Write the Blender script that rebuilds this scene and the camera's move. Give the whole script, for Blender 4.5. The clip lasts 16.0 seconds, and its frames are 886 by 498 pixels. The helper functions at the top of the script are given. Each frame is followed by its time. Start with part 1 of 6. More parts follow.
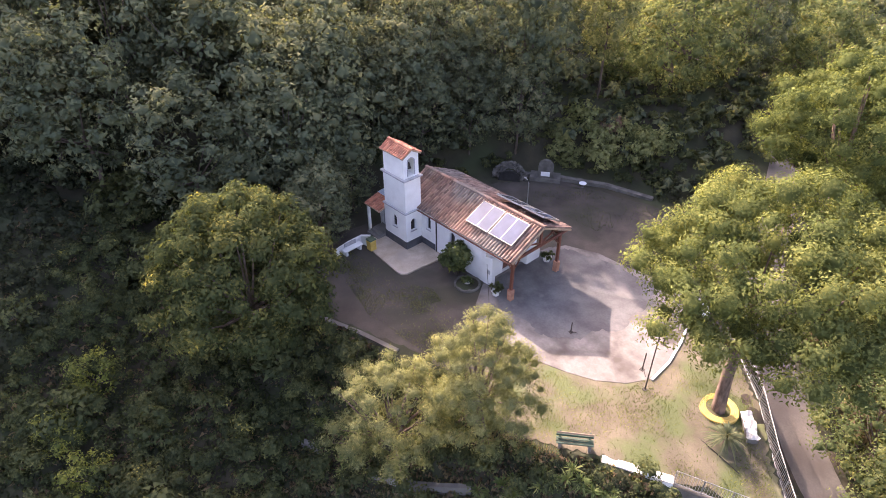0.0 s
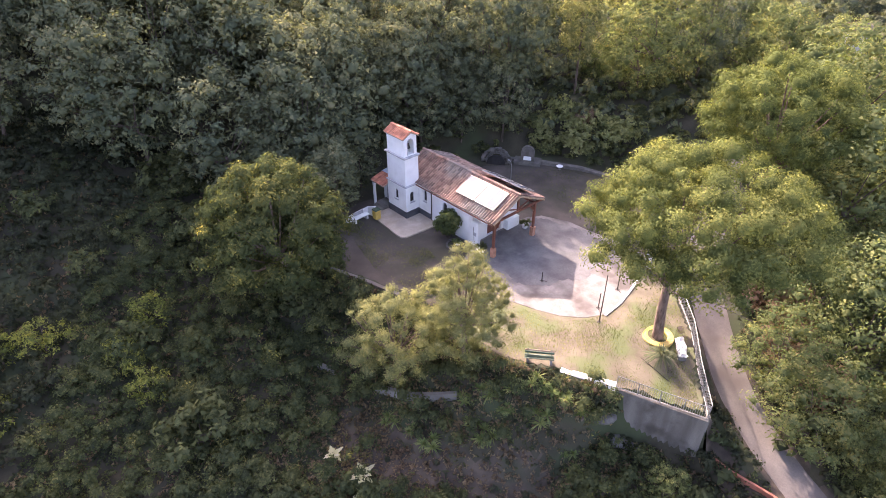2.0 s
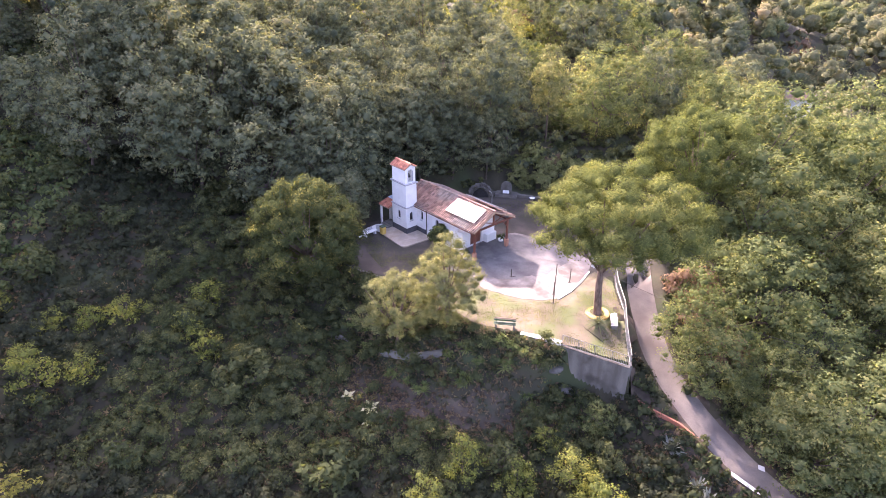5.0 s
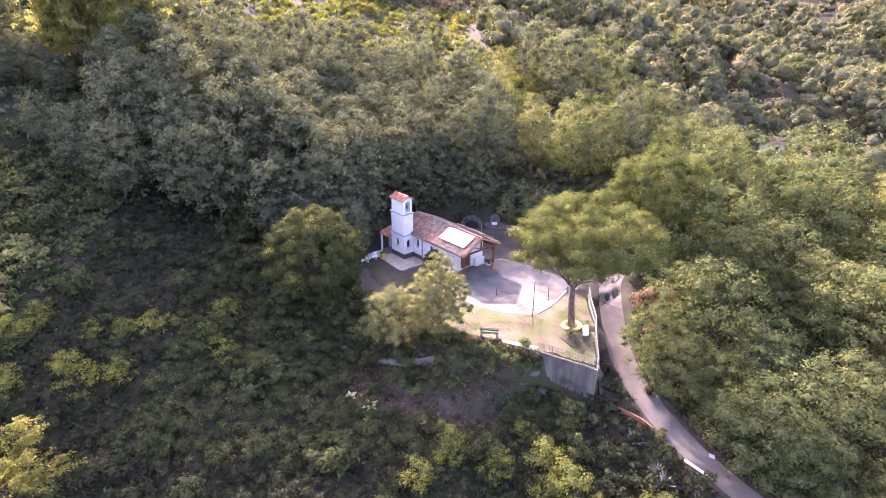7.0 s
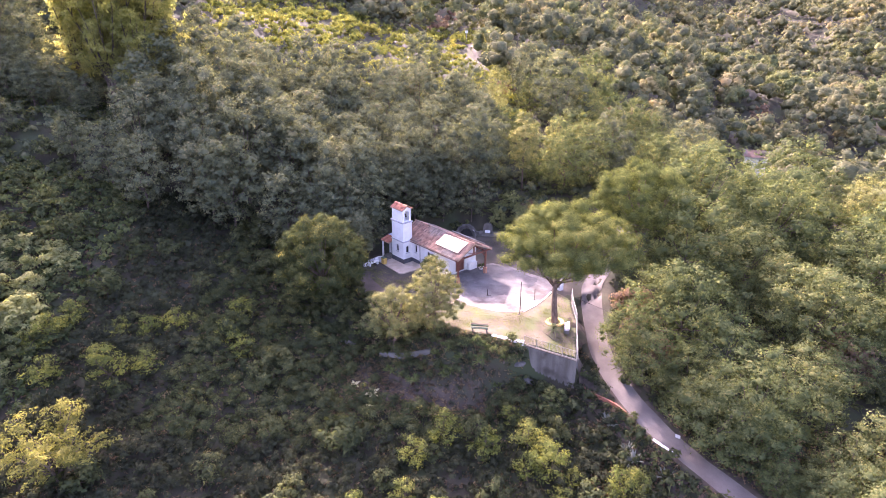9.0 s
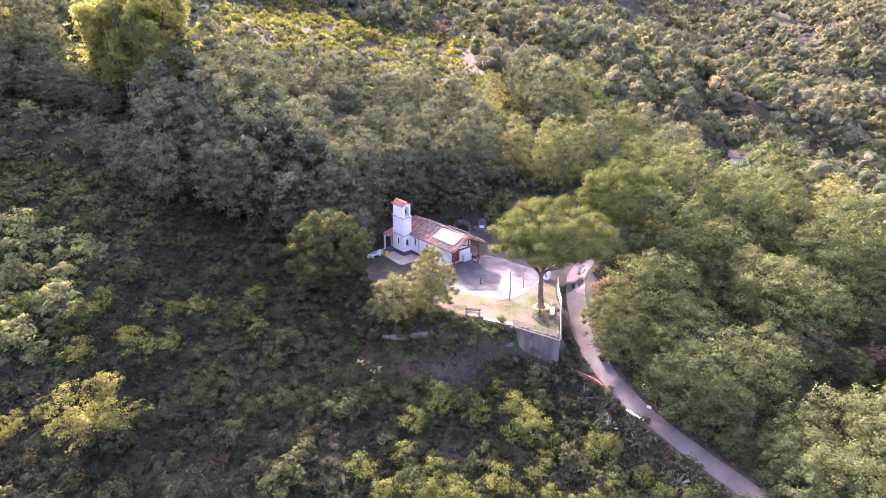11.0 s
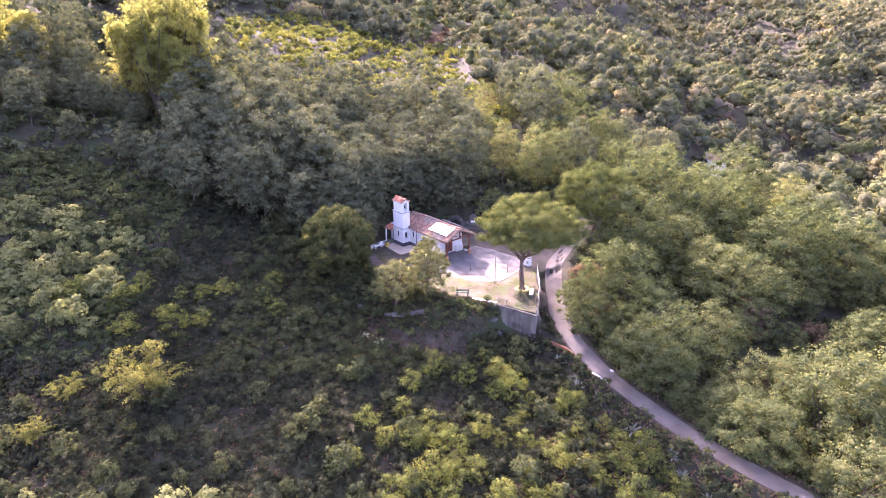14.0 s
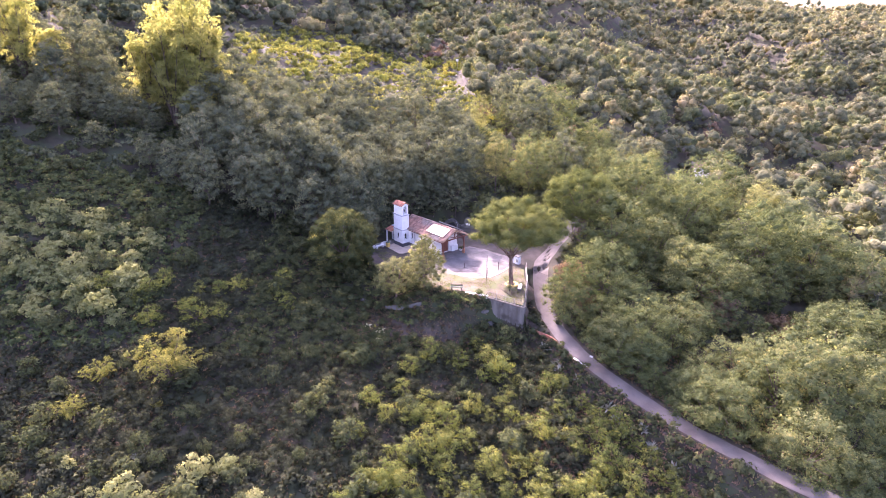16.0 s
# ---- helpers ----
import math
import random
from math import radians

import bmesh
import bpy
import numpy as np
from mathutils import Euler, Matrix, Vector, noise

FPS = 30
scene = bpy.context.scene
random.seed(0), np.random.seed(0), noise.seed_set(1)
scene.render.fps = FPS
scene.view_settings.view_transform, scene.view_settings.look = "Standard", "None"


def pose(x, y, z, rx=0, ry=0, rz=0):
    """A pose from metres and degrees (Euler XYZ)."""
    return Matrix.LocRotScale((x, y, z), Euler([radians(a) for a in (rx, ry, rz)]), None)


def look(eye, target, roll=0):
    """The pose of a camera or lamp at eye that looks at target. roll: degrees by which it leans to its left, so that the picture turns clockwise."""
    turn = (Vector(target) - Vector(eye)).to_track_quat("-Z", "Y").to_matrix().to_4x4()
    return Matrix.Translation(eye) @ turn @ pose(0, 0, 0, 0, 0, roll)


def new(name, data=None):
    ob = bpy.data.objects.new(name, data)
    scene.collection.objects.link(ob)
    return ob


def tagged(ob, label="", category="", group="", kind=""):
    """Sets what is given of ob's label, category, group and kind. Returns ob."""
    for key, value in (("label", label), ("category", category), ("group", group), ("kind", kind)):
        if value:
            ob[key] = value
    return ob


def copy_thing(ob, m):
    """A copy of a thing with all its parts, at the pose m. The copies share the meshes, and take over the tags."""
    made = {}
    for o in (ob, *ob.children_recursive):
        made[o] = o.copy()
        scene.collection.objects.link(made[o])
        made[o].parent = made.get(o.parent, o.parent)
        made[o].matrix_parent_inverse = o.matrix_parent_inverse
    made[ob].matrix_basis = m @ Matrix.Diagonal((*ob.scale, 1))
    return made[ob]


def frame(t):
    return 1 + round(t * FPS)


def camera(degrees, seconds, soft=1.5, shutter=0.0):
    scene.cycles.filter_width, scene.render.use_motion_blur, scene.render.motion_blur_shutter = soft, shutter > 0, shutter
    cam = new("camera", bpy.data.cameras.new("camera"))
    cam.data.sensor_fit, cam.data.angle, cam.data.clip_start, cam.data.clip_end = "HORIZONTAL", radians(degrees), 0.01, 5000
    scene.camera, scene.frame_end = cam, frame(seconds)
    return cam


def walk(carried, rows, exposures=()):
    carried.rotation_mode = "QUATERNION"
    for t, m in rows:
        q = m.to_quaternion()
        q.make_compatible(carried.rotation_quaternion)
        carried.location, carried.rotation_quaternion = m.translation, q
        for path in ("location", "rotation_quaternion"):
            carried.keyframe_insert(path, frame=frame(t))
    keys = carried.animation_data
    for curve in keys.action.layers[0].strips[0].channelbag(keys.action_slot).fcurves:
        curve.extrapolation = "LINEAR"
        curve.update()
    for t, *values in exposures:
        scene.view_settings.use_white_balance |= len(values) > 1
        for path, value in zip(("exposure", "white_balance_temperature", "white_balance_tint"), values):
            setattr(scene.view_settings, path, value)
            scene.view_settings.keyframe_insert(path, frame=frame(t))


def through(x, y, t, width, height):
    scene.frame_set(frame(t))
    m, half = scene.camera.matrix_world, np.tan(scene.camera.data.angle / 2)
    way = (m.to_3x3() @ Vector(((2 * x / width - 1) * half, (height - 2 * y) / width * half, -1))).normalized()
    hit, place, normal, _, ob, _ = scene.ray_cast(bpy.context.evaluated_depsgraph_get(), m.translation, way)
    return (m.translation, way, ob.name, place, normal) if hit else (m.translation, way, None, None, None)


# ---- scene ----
cam = camera(73.0, 16.0, soft=0.6)
PATH = [
    (0, (27.909, -21.784, 24.86), (26.694, -20.684, 23.713), -0.2),
    (0.5, (29.314, -23.006, 25.374), (28.106, -21.907, 24.22), -0.1),
    (1, (30.931, -24.222, 25.739), (29.718, -23.124, 24.589), -0.2),
    (1.5, (32.571, -25.502, 26.215), (31.353, -24.401, 25.073), -0.1),
    (2, (34.267, -26.778, 26.605), (33.04, -25.672, 25.477), -0.2),
    (2.5, (36.049, -28.083, 27.041), (34.81, -26.971, 25.933), -0.3),
    (3, (37.807, -29.39, 27.35), (36.552, -28.267, 26.273), -0.2),
    (3.5, (39.597, -30.759, 27.693), (38.326, -29.622, 26.648), -0.2),
    (4, (41.4, -32.08, 27.993), (40.113, -30.93, 26.982), -0.1),
    (6.3, (49.276, -38.316, 29.29), (47.924, -37.11, 28.443), 0.3),
    (6.5, (49.859, -38.615, 29.436), (48.502, -37.406, 28.601), 0.3),
    (7, (51.109, -39.497, 29.793), (49.743, -38.278, 28.988), 0.2),
    (7.5, (52.35, -40.312, 30.047), (50.973, -39.088, 29.267), 0.2),
    (8, (53.623, -41.214, 30.396), (52.241, -39.988, 29.631), 0.1),
    (8.5, (54.811, -42.076, 30.83), (53.428, -40.849, 30.066), 0.1),
    (9, (56.061, -43.007, 31.331), (54.678, -41.78, 30.567), 0.1),
    (11.5, (62.374, -47.993, 33.335), (60.992, -46.765, 32.572), 0.1),
    (12, (63.782, -49.064, 33.781), (62.4, -47.835, 33.018), 0.2),
    (12.5, (65.159, -50.086, 34.039), (63.776, -48.858, 33.277), 0.1),
    (13, (66.535, -51.175, 34.41), (65.153, -49.946, 33.649), 0.1),
    (13.5, (68.088, -52.353, 34.813), (66.704, -51.123, 34.057), 0.0),
    (14, (69.548, -53.49, 35.206), (68.163, -52.258, 34.455), 0.0),
    (14.5, (71.132, -54.599, 35.583), (69.744, -53.366, 34.839), 0.0),
    (15, (72.661, -55.766, 35.908), (71.271, -54.531, 35.171), -0.0),
    (15.5, (74.224, -56.926, 36.265), (72.832, -55.689, 35.535), -0.0),
    (16, (75.709, -58.138, 36.621), (74.315, -56.899, 35.899), 0.0),
]
EXPOSURES = [(0.0, 2.58, 7150, 31), (3.5, 2.97, 6850, 35), (8.0, 3.06, 6550, 47), (16.0, 3.04, 6300, 51)]
walk(cam, [(t, look(eye, target, roll)) for t, eye, target, roll in PATH], EXPOSURES)

# ---- world, sun, sky ----
SUN = Vector((-1.56, 0.51, 1.0)).normalized()
world = bpy.data.worlds.new("sky")
scene.world = world
world.use_nodes = True
wn = world.node_tree.nodes
sky = wn.new("ShaderNodeTexSky")
sky.sky_type = "NISHITA"
sky.sun_disc = False
sky.sun_elevation = math.asin(SUN.z)
sky.sun_rotation = math.atan2(SUN.x, SUN.y)
sky.air_density, sky.dust_density = 0.8, 4.0
wn["Background"].inputs["Strength"].default_value = 0.15
world.node_tree.links.new(sky.outputs[0], wn["Background"].inputs["Color"])
lamp = bpy.data.lights.new("sun", "SUN")
lamp.energy, lamp.angle, lamp.color = 2.5, radians(0.6), (1.0, 0.93, 0.82)
sun_ob = new("sun", lamp)
sun_ob.matrix_world = look(SUN * 200, (0, 0, 0))


# ---- materials ----
def nodes_of(name):
    m = bpy.data.materials.new(name)
    m.use_nodes = True
    t = m.node_tree
    return m, t.nodes, t.links, t.nodes["Principled BSDF"]


def ramp_node(nodes, stops):
    r = nodes.new("ShaderNodeValToRGB")
    els = r.color_ramp.elements
    while len(els) < len(stops):
        els.new(0.5)
    for e, (p, c) in zip(els, stops):
        e.position, e.color = p, (*c, 1)
    return r


def noise_node(nodes, links, scale, detail=6, coord="Object", stretch=None):
    tc = nodes.new("ShaderNodeTexCoord")
    n = nodes.new("ShaderNodeTexNoise")
    n.inputs["Scale"].default_value, n.inputs["Detail"].default_value = scale, detail
    if stretch:
        mp = nodes.new("ShaderNodeMapping")
        mp.inputs["Scale"].default_value = stretch
        links.new(tc.outputs[coord], mp.inputs["Vector"])
        links.new(mp.outputs[0], n.inputs["Vector"])
    else:
        links.new(tc.outputs[coord], n.inputs["Vector"])
    return n


def mix_node(nodes, links, a, b, fac, kind="MIX"):
    m = nodes.new("ShaderNodeMix")
    m.data_type, m.blend_type = "RGBA", kind
    for sock, val in ((m.inputs[6], a), (m.inputs[7], b), (m.inputs[0], fac)):
        if isinstance(val, tuple):
            sock.default_value = (*val, 1)
        elif isinstance(val, (int, float)):
            sock.default_value = val
        else:
            links.new(val, sock)
    return m.outputs[2]


def surface(name, dark, light, scale=3.0, fine=40.0, rough=0.8, bump=0.3, metal=0.0, stain=None, stain_at=(0.55, 0.7), stretch=None, vary=0.0):
    """A surface with tone variation at two scales, fine relief and, if given, stains with soft edges."""
    m, nodes, links, bsdf = nodes_of(name)
    big = noise_node(nodes, links, scale, 8, stretch=stretch)
    small = noise_node(nodes, links, fine, 4)
    r = ramp_node(nodes, [(0.32, dark), (0.68, light)])
    links.new(big.outputs[0], r.inputs[0])
    col = mix_node(nodes, links, r.outputs[0], small.outputs[0], 0.25, "OVERLAY")
    if stain:
        patch = noise_node(nodes, links, scale * 0.45, 10)
        pr = ramp_node(nodes, [(stain_at[0], (0, 0, 0)), (stain_at[1], (1, 1, 1))])
        links.new(patch.outputs[0], pr.inputs[0])
        col = mix_node(nodes, links, col, stain, pr.outputs[0])
    if vary:
        info = nodes.new("ShaderNodeNewGeometry")
        hsv = nodes.new("ShaderNodeHueSaturation")
        mr = nodes.new("ShaderNodeMapRange")
        mr.inputs[3].default_value, mr.inputs[4].default_value = 1 - vary, 1 + vary
        links.new(info.outputs["Random Per Island"], mr.inputs[0])
        links.new(mr.outputs[0], hsv.inputs["Value"])
        links.new(col, hsv.inputs["Color"])
        col = hsv.outputs[0]
    links.new(col, bsdf.inputs["Base Color"])
    bsdf.inputs["Roughness"].default_value, bsdf.inputs["Metallic"].default_value = rough, metal
    if bump:
        b = nodes.new("ShaderNodeBump")
        b.inputs["Strength"].default_value, b.inputs["Distance"].default_value = bump, 0.02
        links.new(small.outputs[0], b.inputs["Height"])
        links.new(b.outputs[0], bsdf.inputs["Normal"])
    return m


def foliage(name, stops, through=0.3, shift=0.04, bright=0.25, grain=0.5, clumps=0.0):
    """Leaves: tone by leaf, by plant and by place in the crown; part of the light shines through them."""
    m, nodes, links, bsdf = nodes_of(name)
    nodes.remove(bsdf)
    geo, info = nodes.new("ShaderNodeNewGeometry"), nodes.new("ShaderNodeObjectInfo")
    n = noise_node(nodes, links, 0.9 if clumps else 0.55, 5 if clumps else 3)
    add = nodes.new("ShaderNodeMath")
    add.operation = "MULTIPLY_ADD"
    add.inputs[1].default_value = grain
    links.new(geo.outputs["Random Per Island"], add.inputs[0])
    sub = nodes.new("ShaderNodeMath")
    sub.operation = "MULTIPLY_ADD"
    sub.inputs[1].default_value, sub.inputs[2].default_value = 1.3, -0.52 + (0.75 - grain) / 2
    links.new(n.outputs[0], sub.inputs[0])
    links.new(sub.outputs[0], add.inputs[2])
    r = ramp_node(nodes, [(at, (1.12 * c[0], 1.04 * c[1], 1.15 * c[2])) for at, c in stops])
    links.new(add.outputs[0], r.inputs[0])
    hsv = nodes.new("ShaderNodeHueSaturation")
    mh, mv = nodes.new("ShaderNodeMapRange"), nodes.new("ShaderNodeMapRange")
    mh.inputs[3].default_value, mh.inputs[4].default_value = 0.5 + shift * 0.7, 0.5 - shift * 0.4
    mv.inputs[3].default_value, mv.inputs[4].default_value = 1 - bright, 1 + bright
    wide = noise_node(nodes, links, 0.11, 2)
    tone = nodes.new("ShaderNodeMath")
    tone.operation = "MULTIPLY_ADD"
    tone.inputs[1].default_value = 1.6
    half = nodes.new("ShaderNodeMath")
    half.operation = "MULTIPLY_ADD"
    half.inputs[1].default_value, half.inputs[2].default_value = 0.5, -0.55
    links.new(info.outputs["Random"], half.inputs[0])
    links.new(wide.outputs[0], tone.inputs[0])
    links.new(half.outputs[0], tone.inputs[2])
    links.new(tone.outputs[0], mh.inputs[0])
    links.new(tone.outputs[0], mv.inputs[0])
    links.new(mh.outputs[0], hsv.inputs["Hue"])
    links.new(mv.outputs[0], hsv.inputs["Value"])
    links.new(r.outputs[0], hsv.inputs["Color"])
    d, tr = nodes.new("ShaderNodeBsdfDiffuse"), nodes.new("ShaderNodeBsdfTranslucent")
    links.new(hsv.outputs[0], d.inputs["Color"])
    warm = mix_node(nodes, links, hsv.outputs[0], (1.0, 0.96, 0.55), 1.0, "MULTIPLY")
    gain = nodes.new("ShaderNodeHueSaturation")
    gain.inputs["Value"].default_value = 1.5
    links.new(warm, gain.inputs["Color"])
    links.new(gain.outputs[0], tr.inputs["Color"])
    if clumps:  # sprays of leaves too fine to tell apart
        fine = noise_node(nodes, links, 1.3, 6)
        relief = nodes.new("ShaderNodeBump")
        relief.inputs["Strength"].default_value, relief.inputs["Distance"].default_value = 1.0, clumps
        links.new(fine.outputs[0], relief.inputs["Height"])
        links.new(relief.outputs[0], d.inputs["Normal"])
        links.new(relief.outputs[0], tr.inputs["Normal"])
    mx = nodes.new("ShaderNodeMixShader")
    mx.inputs[0].default_value = through + 0.1
    links.new(d.outputs[0], mx.inputs[1])
    links.new(tr.outputs[0], mx.inputs[2])
    links.new(mx.outputs[0], nodes["Material Output"].inputs["Surface"])
    return m


LEAF_ACACIA = foliage("leaf_acacia", [(0.0, (0.055, 0.074, 0.047)), (0.5, (0.115, 0.14, 0.077)), (1.0, (0.225, 0.225, 0.105))], 0.22)
LEAF_YELLOW = foliage("leaf_yellow", [(0.0, (0.17, 0.19, 0.075)), (0.5, (0.29, 0.31, 0.115)), (0.9, (0.4, 0.4, 0.15)), (1.0, (0.46, 0.42, 0.15))], 0.6)
LEAF_WALNUT = foliage("leaf_walnut", [(0.0, (0.034, 0.05, 0.024)), (0.6, (0.07, 0.09, 0.035)), (0.9, (0.145, 0.148, 0.046)), (1.0, (0.36, 0.31, 0.07))], 0.3)
LEAF_PINE = foliage("leaf_pine", [(0.0, (0.04, 0.06, 0.022)), (0.5, (0.105, 0.132, 0.042)), (1.0, (0.245, 0.262, 0.072))], 0.22, 0.02, 0.1)
LEAF_GREY = foliage("leaf_grey", [(0.0, (0.075, 0.094, 0.044)), (0.5, (0.165, 0.185, 0.078)), (1.0, (0.31, 0.315, 0.135))], 0.33, 0.02, 0.1)
LEAF_SHRUB = foliage("leaf_shrub", [(0.0, (0.05, 0.07, 0.036)), (0.45, (0.1, 0.133, 0.054)), (0.8, (0.172, 0.192, 0.073)), (1.0, (0.265, 0.255, 0.088))], 0.34)
LEAF_CITRUS = foliage("leaf_citrus", [(0.0, (0.070, 0.088, 0.035)), (0.45, (0.152, 0.182, 0.051)), (0.8, (0.279, 0.292, 0.068)), (1.0, (0.465, 0.396, 0.082))], 0.36)
LEAF_SPRIG = foliage("leaf_sprig", [(0.0, (0.115, 0.14, 0.062)), (0.5, (0.225, 0.252, 0.105)), (1.0, (0.39, 0.395, 0.165))], 0.36)
LEAF_BRUSH = foliage("leaf_brush", [(0.0, (0.036, 0.046, 0.026)), (0.4, (0.066, 0.084, 0.038)), (0.75, (0.112, 0.13, 0.052)), (0.95, (0.19, 0.19, 0.07)), (1.0, (0.38, 0.33, 0.09))], 0.28)
# brush leaves darkened: the slope's shade is put into their colour
LEAF_BRUSH_SHADED = foliage("leaf_brush_shaded", [(0.0, (0.02, 0.026, 0.018)), (0.5, (0.045, 0.056, 0.031)), (0.9, (0.075, 0.084, 0.042)), (1.0, (0.13, 0.125, 0.058))], 0.25)
LEAF_GOLD = foliage("leaf_gold", [(0.0, (0.08, 0.095, 0.035)), (0.5, (0.165, 0.182, 0.055)), (1.0, (0.31, 0.305, 0.085))], 0.42)
LEAF_BROWN = foliage("leaf_brown", [(0.0, (0.084, 0.062, 0.044)), (0.5, (0.167, 0.123, 0.080)), (1.0, (0.261, 0.209, 0.115))], 0.3)
LEAF_WOOD = foliage("leaf_wood", [(0.0, (0.056, 0.072, 0.05)), (0.45, (0.115, 0.134, 0.074)), (0.8, (0.19, 0.198, 0.1)), (1.0, (0.31, 0.27, 0.125))], 0.3, 0.05, 0.28, 0.3, 0.35)
LEAF_OLIVE = foliage("leaf_olive", [(0.0, (0.085, 0.096, 0.055)), (0.45, (0.17, 0.175, 0.09)), (0.8, (0.26, 0.245, 0.115)), (1.0, (0.38, 0.31, 0.135))], 0.3, 0.05, 0.28, 0.3, 0.35)
LEAF_CANOPY = foliage("leaf_canopy", [(0.0, (0.056, 0.074, 0.042)), (0.45, (0.134, 0.159, 0.073)), (0.8, (0.241, 0.252, 0.099)), (1.0, (0.381, 0.347, 0.121))], 0.3, 0.05, 0.28, 0.3, 0.35)
# darker copy of the wood leaves, with the west hill's shade in the colour
LEAF_WOOD_SHADED = foliage("leaf_wood_shaded", [(0.0, (0.04, 0.052, 0.036)), (0.5, (0.088, 0.11, 0.058)), (1.0, (0.18, 0.19, 0.085))], 0.18, 0.05, 0.25, 0.3, 0.35)
# lightened leaves: sun on the tree tops is put into the colour
LEAF_SUNLIT = foliage("leaf_sunlit", [(0.0, (0.075, 0.1, 0.046)), (0.45, (0.16, 0.19, 0.078)), (0.8, (0.26, 0.275, 0.1)), (1.0, (0.4, 0.36, 0.12))], 0.38)
LEAF_BLADE = foliage("leaf_blade", [(0.0, (0.07, 0.108, 0.04)), (0.5, (0.14, 0.185, 0.065)), (1.0, (0.27, 0.295, 0.11))], 0.25)
LEAF_PALE = foliage("leaf_pale", [(0.0, (0.280, 0.320, 0.160)), (0.5, (0.450, 0.450, 0.256)), (1.0, (0.450, 0.450, 0.352))], 0.3)
LEAF_AGAVE = foliage("leaf_agave", [(0.0, (0.13, 0.155, 0.11)), (0.5, (0.21, 0.235, 0.175)), (1.0, (0.3, 0.32, 0.25))], 0.1)
BARK = surface("bark", (0.05, 0.035, 0.026), (0.16, 0.12, 0.09), 4, 30, 0.9, 0.8, stretch=(1, 1, 0.25))
BARK_PINE = surface("bark_pine", (0.06, 0.038, 0.028), (0.2, 0.135, 0.1), 5, 30, 0.9, 0.9, stretch=(1, 1, 0.3))
EARTH = surface("brown_earth", (0.04, 0.029, 0.02), (0.1, 0.075, 0.052), 1.1, 9, 0.95, 0.6, stain=(0.045, 0.045, 0.024), stain_at=(0.5, 0.66))
SOIL = surface("soil", (0.028, 0.027, 0.014), (0.06, 0.05, 0.028), 0.6, 9, 0.95, 0.9, stain=(0.045, 0.056, 0.022), stain_at=(0.45, 0.62))
GRASS_DRY = surface("dry_lawn", (0.098, 0.082, 0.052), (0.165, 0.136, 0.09), 0.9, 14, 0.95, 0.6, stain=(0.1, 0.118, 0.045), stain_at=(0.47, 0.6))
GRAVEL = surface("packed_gravel", (0.045, 0.037, 0.029), (0.088, 0.073, 0.058), 0.55, 10, 0.95, 0.6, stain=(0.042, 0.04, 0.025), stain_at=(0.48, 0.62))
CONCRETE_YARD = surface("yard_concrete", (0.145, 0.129, 0.116), (0.235, 0.212, 0.192), 0.9, 7, 0.85, 0.3, stain=(0.085, 0.071, 0.06), stain_at=(0.46, 0.62))
CONCRETE = surface("grey_concrete", (0.125, 0.115, 0.1), (0.21, 0.192, 0.17), 0.8, 14, 0.9, 0.3, stain=(0.1, 0.088, 0.07), stain_at=(0.52, 0.7))
WALL_STAINED = surface("stained_wall", (0.085, 0.075, 0.06), (0.185, 0.165, 0.14), 1.1, 16, 0.95, 0.4, stain=(0.06, 0.05, 0.038), stain_at=(0.52, 0.66), stretch=(1, 1, 0.16))
TERRACE = surface("terrace_tiles", (0.36, 0.29, 0.21), (0.5, 0.41, 0.32), 1.2, 14, 0.8, 0.15, stain=(0.32, 0.27, 0.21), stain_at=(0.55, 0.72))
WHITE = surface("white_plaster", (0.72, 0.71, 0.69), (0.82, 0.81, 0.79), 1.2, 30, 0.85, 0.12, stain=(0.62, 0.6, 0.56), stain_at=(0.6, 0.82))
PLINTH = surface("black_plinth", (0.05, 0.052, 0.058), (0.09, 0.092, 0.1), 2, 24, 0.7, 0.2)
CORNICE = surface("grey_cornice", (0.3, 0.3, 0.31), (0.42, 0.42, 0.42), 3, 30, 0.8, 0.2)
TILE = surface("clay_tiles", (0.155, 0.085, 0.062), (0.28, 0.165, 0.122), 0.7, 20, 0.9, 0.3, stain=(0.17, 0.14, 0.12), stain_at=(0.44, 0.6), vary=0.42)
TILE_RED = surface("red_clay_tiles", (0.27, 0.09, 0.055), (0.42, 0.17, 0.1), 2.0, 20, 0.8, 0.3, vary=0.3)
WOOD_RED = surface("red_brown_wood", (0.12, 0.04, 0.025), (0.22, 0.075, 0.045), 2, 30, 0.6, 0.2, stretch=(1, 1, 0.2))
WOOD = surface("pale_wood", (0.3, 0.2, 0.13), (0.46, 0.33, 0.22), 2, 30, 0.7, 0.2)
BRICK = surface("orange_brick", (0.36, 0.16, 0.1), (0.5, 0.26, 0.17), 3, 30, 0.85, 0.4)
STONE = surface("rough_stone", (0.07, 0.065, 0.055), (0.16, 0.145, 0.125), 1.6, 12, 0.95, 0.8)
YELLOW = surface("yellow_paint", (0.48, 0.3, 0.06), (0.62, 0.42, 0.11), 3, 30, 0.6, 0.15)
GREEN = surface("green_paint", (0.03, 0.06, 0.035), (0.055, 0.095, 0.055), 3, 30, 0.5, 0.15)
IRON = surface("dark_iron", (0.04, 0.035, 0.03), (0.09, 0.075, 0.065), 6, 40, 0.55, 0.2, metal=0.6)
RAIL = surface("grey_steel", (0.26, 0.25, 0.23), (0.38, 0.37, 0.35), 6, 40, 0.5, 0.2, metal=0.5)
ORANGE = surface("orange_plastic", (0.3, 0.1, 0.06), (0.42, 0.16, 0.1), 3, 30, 0.6, 0.2)
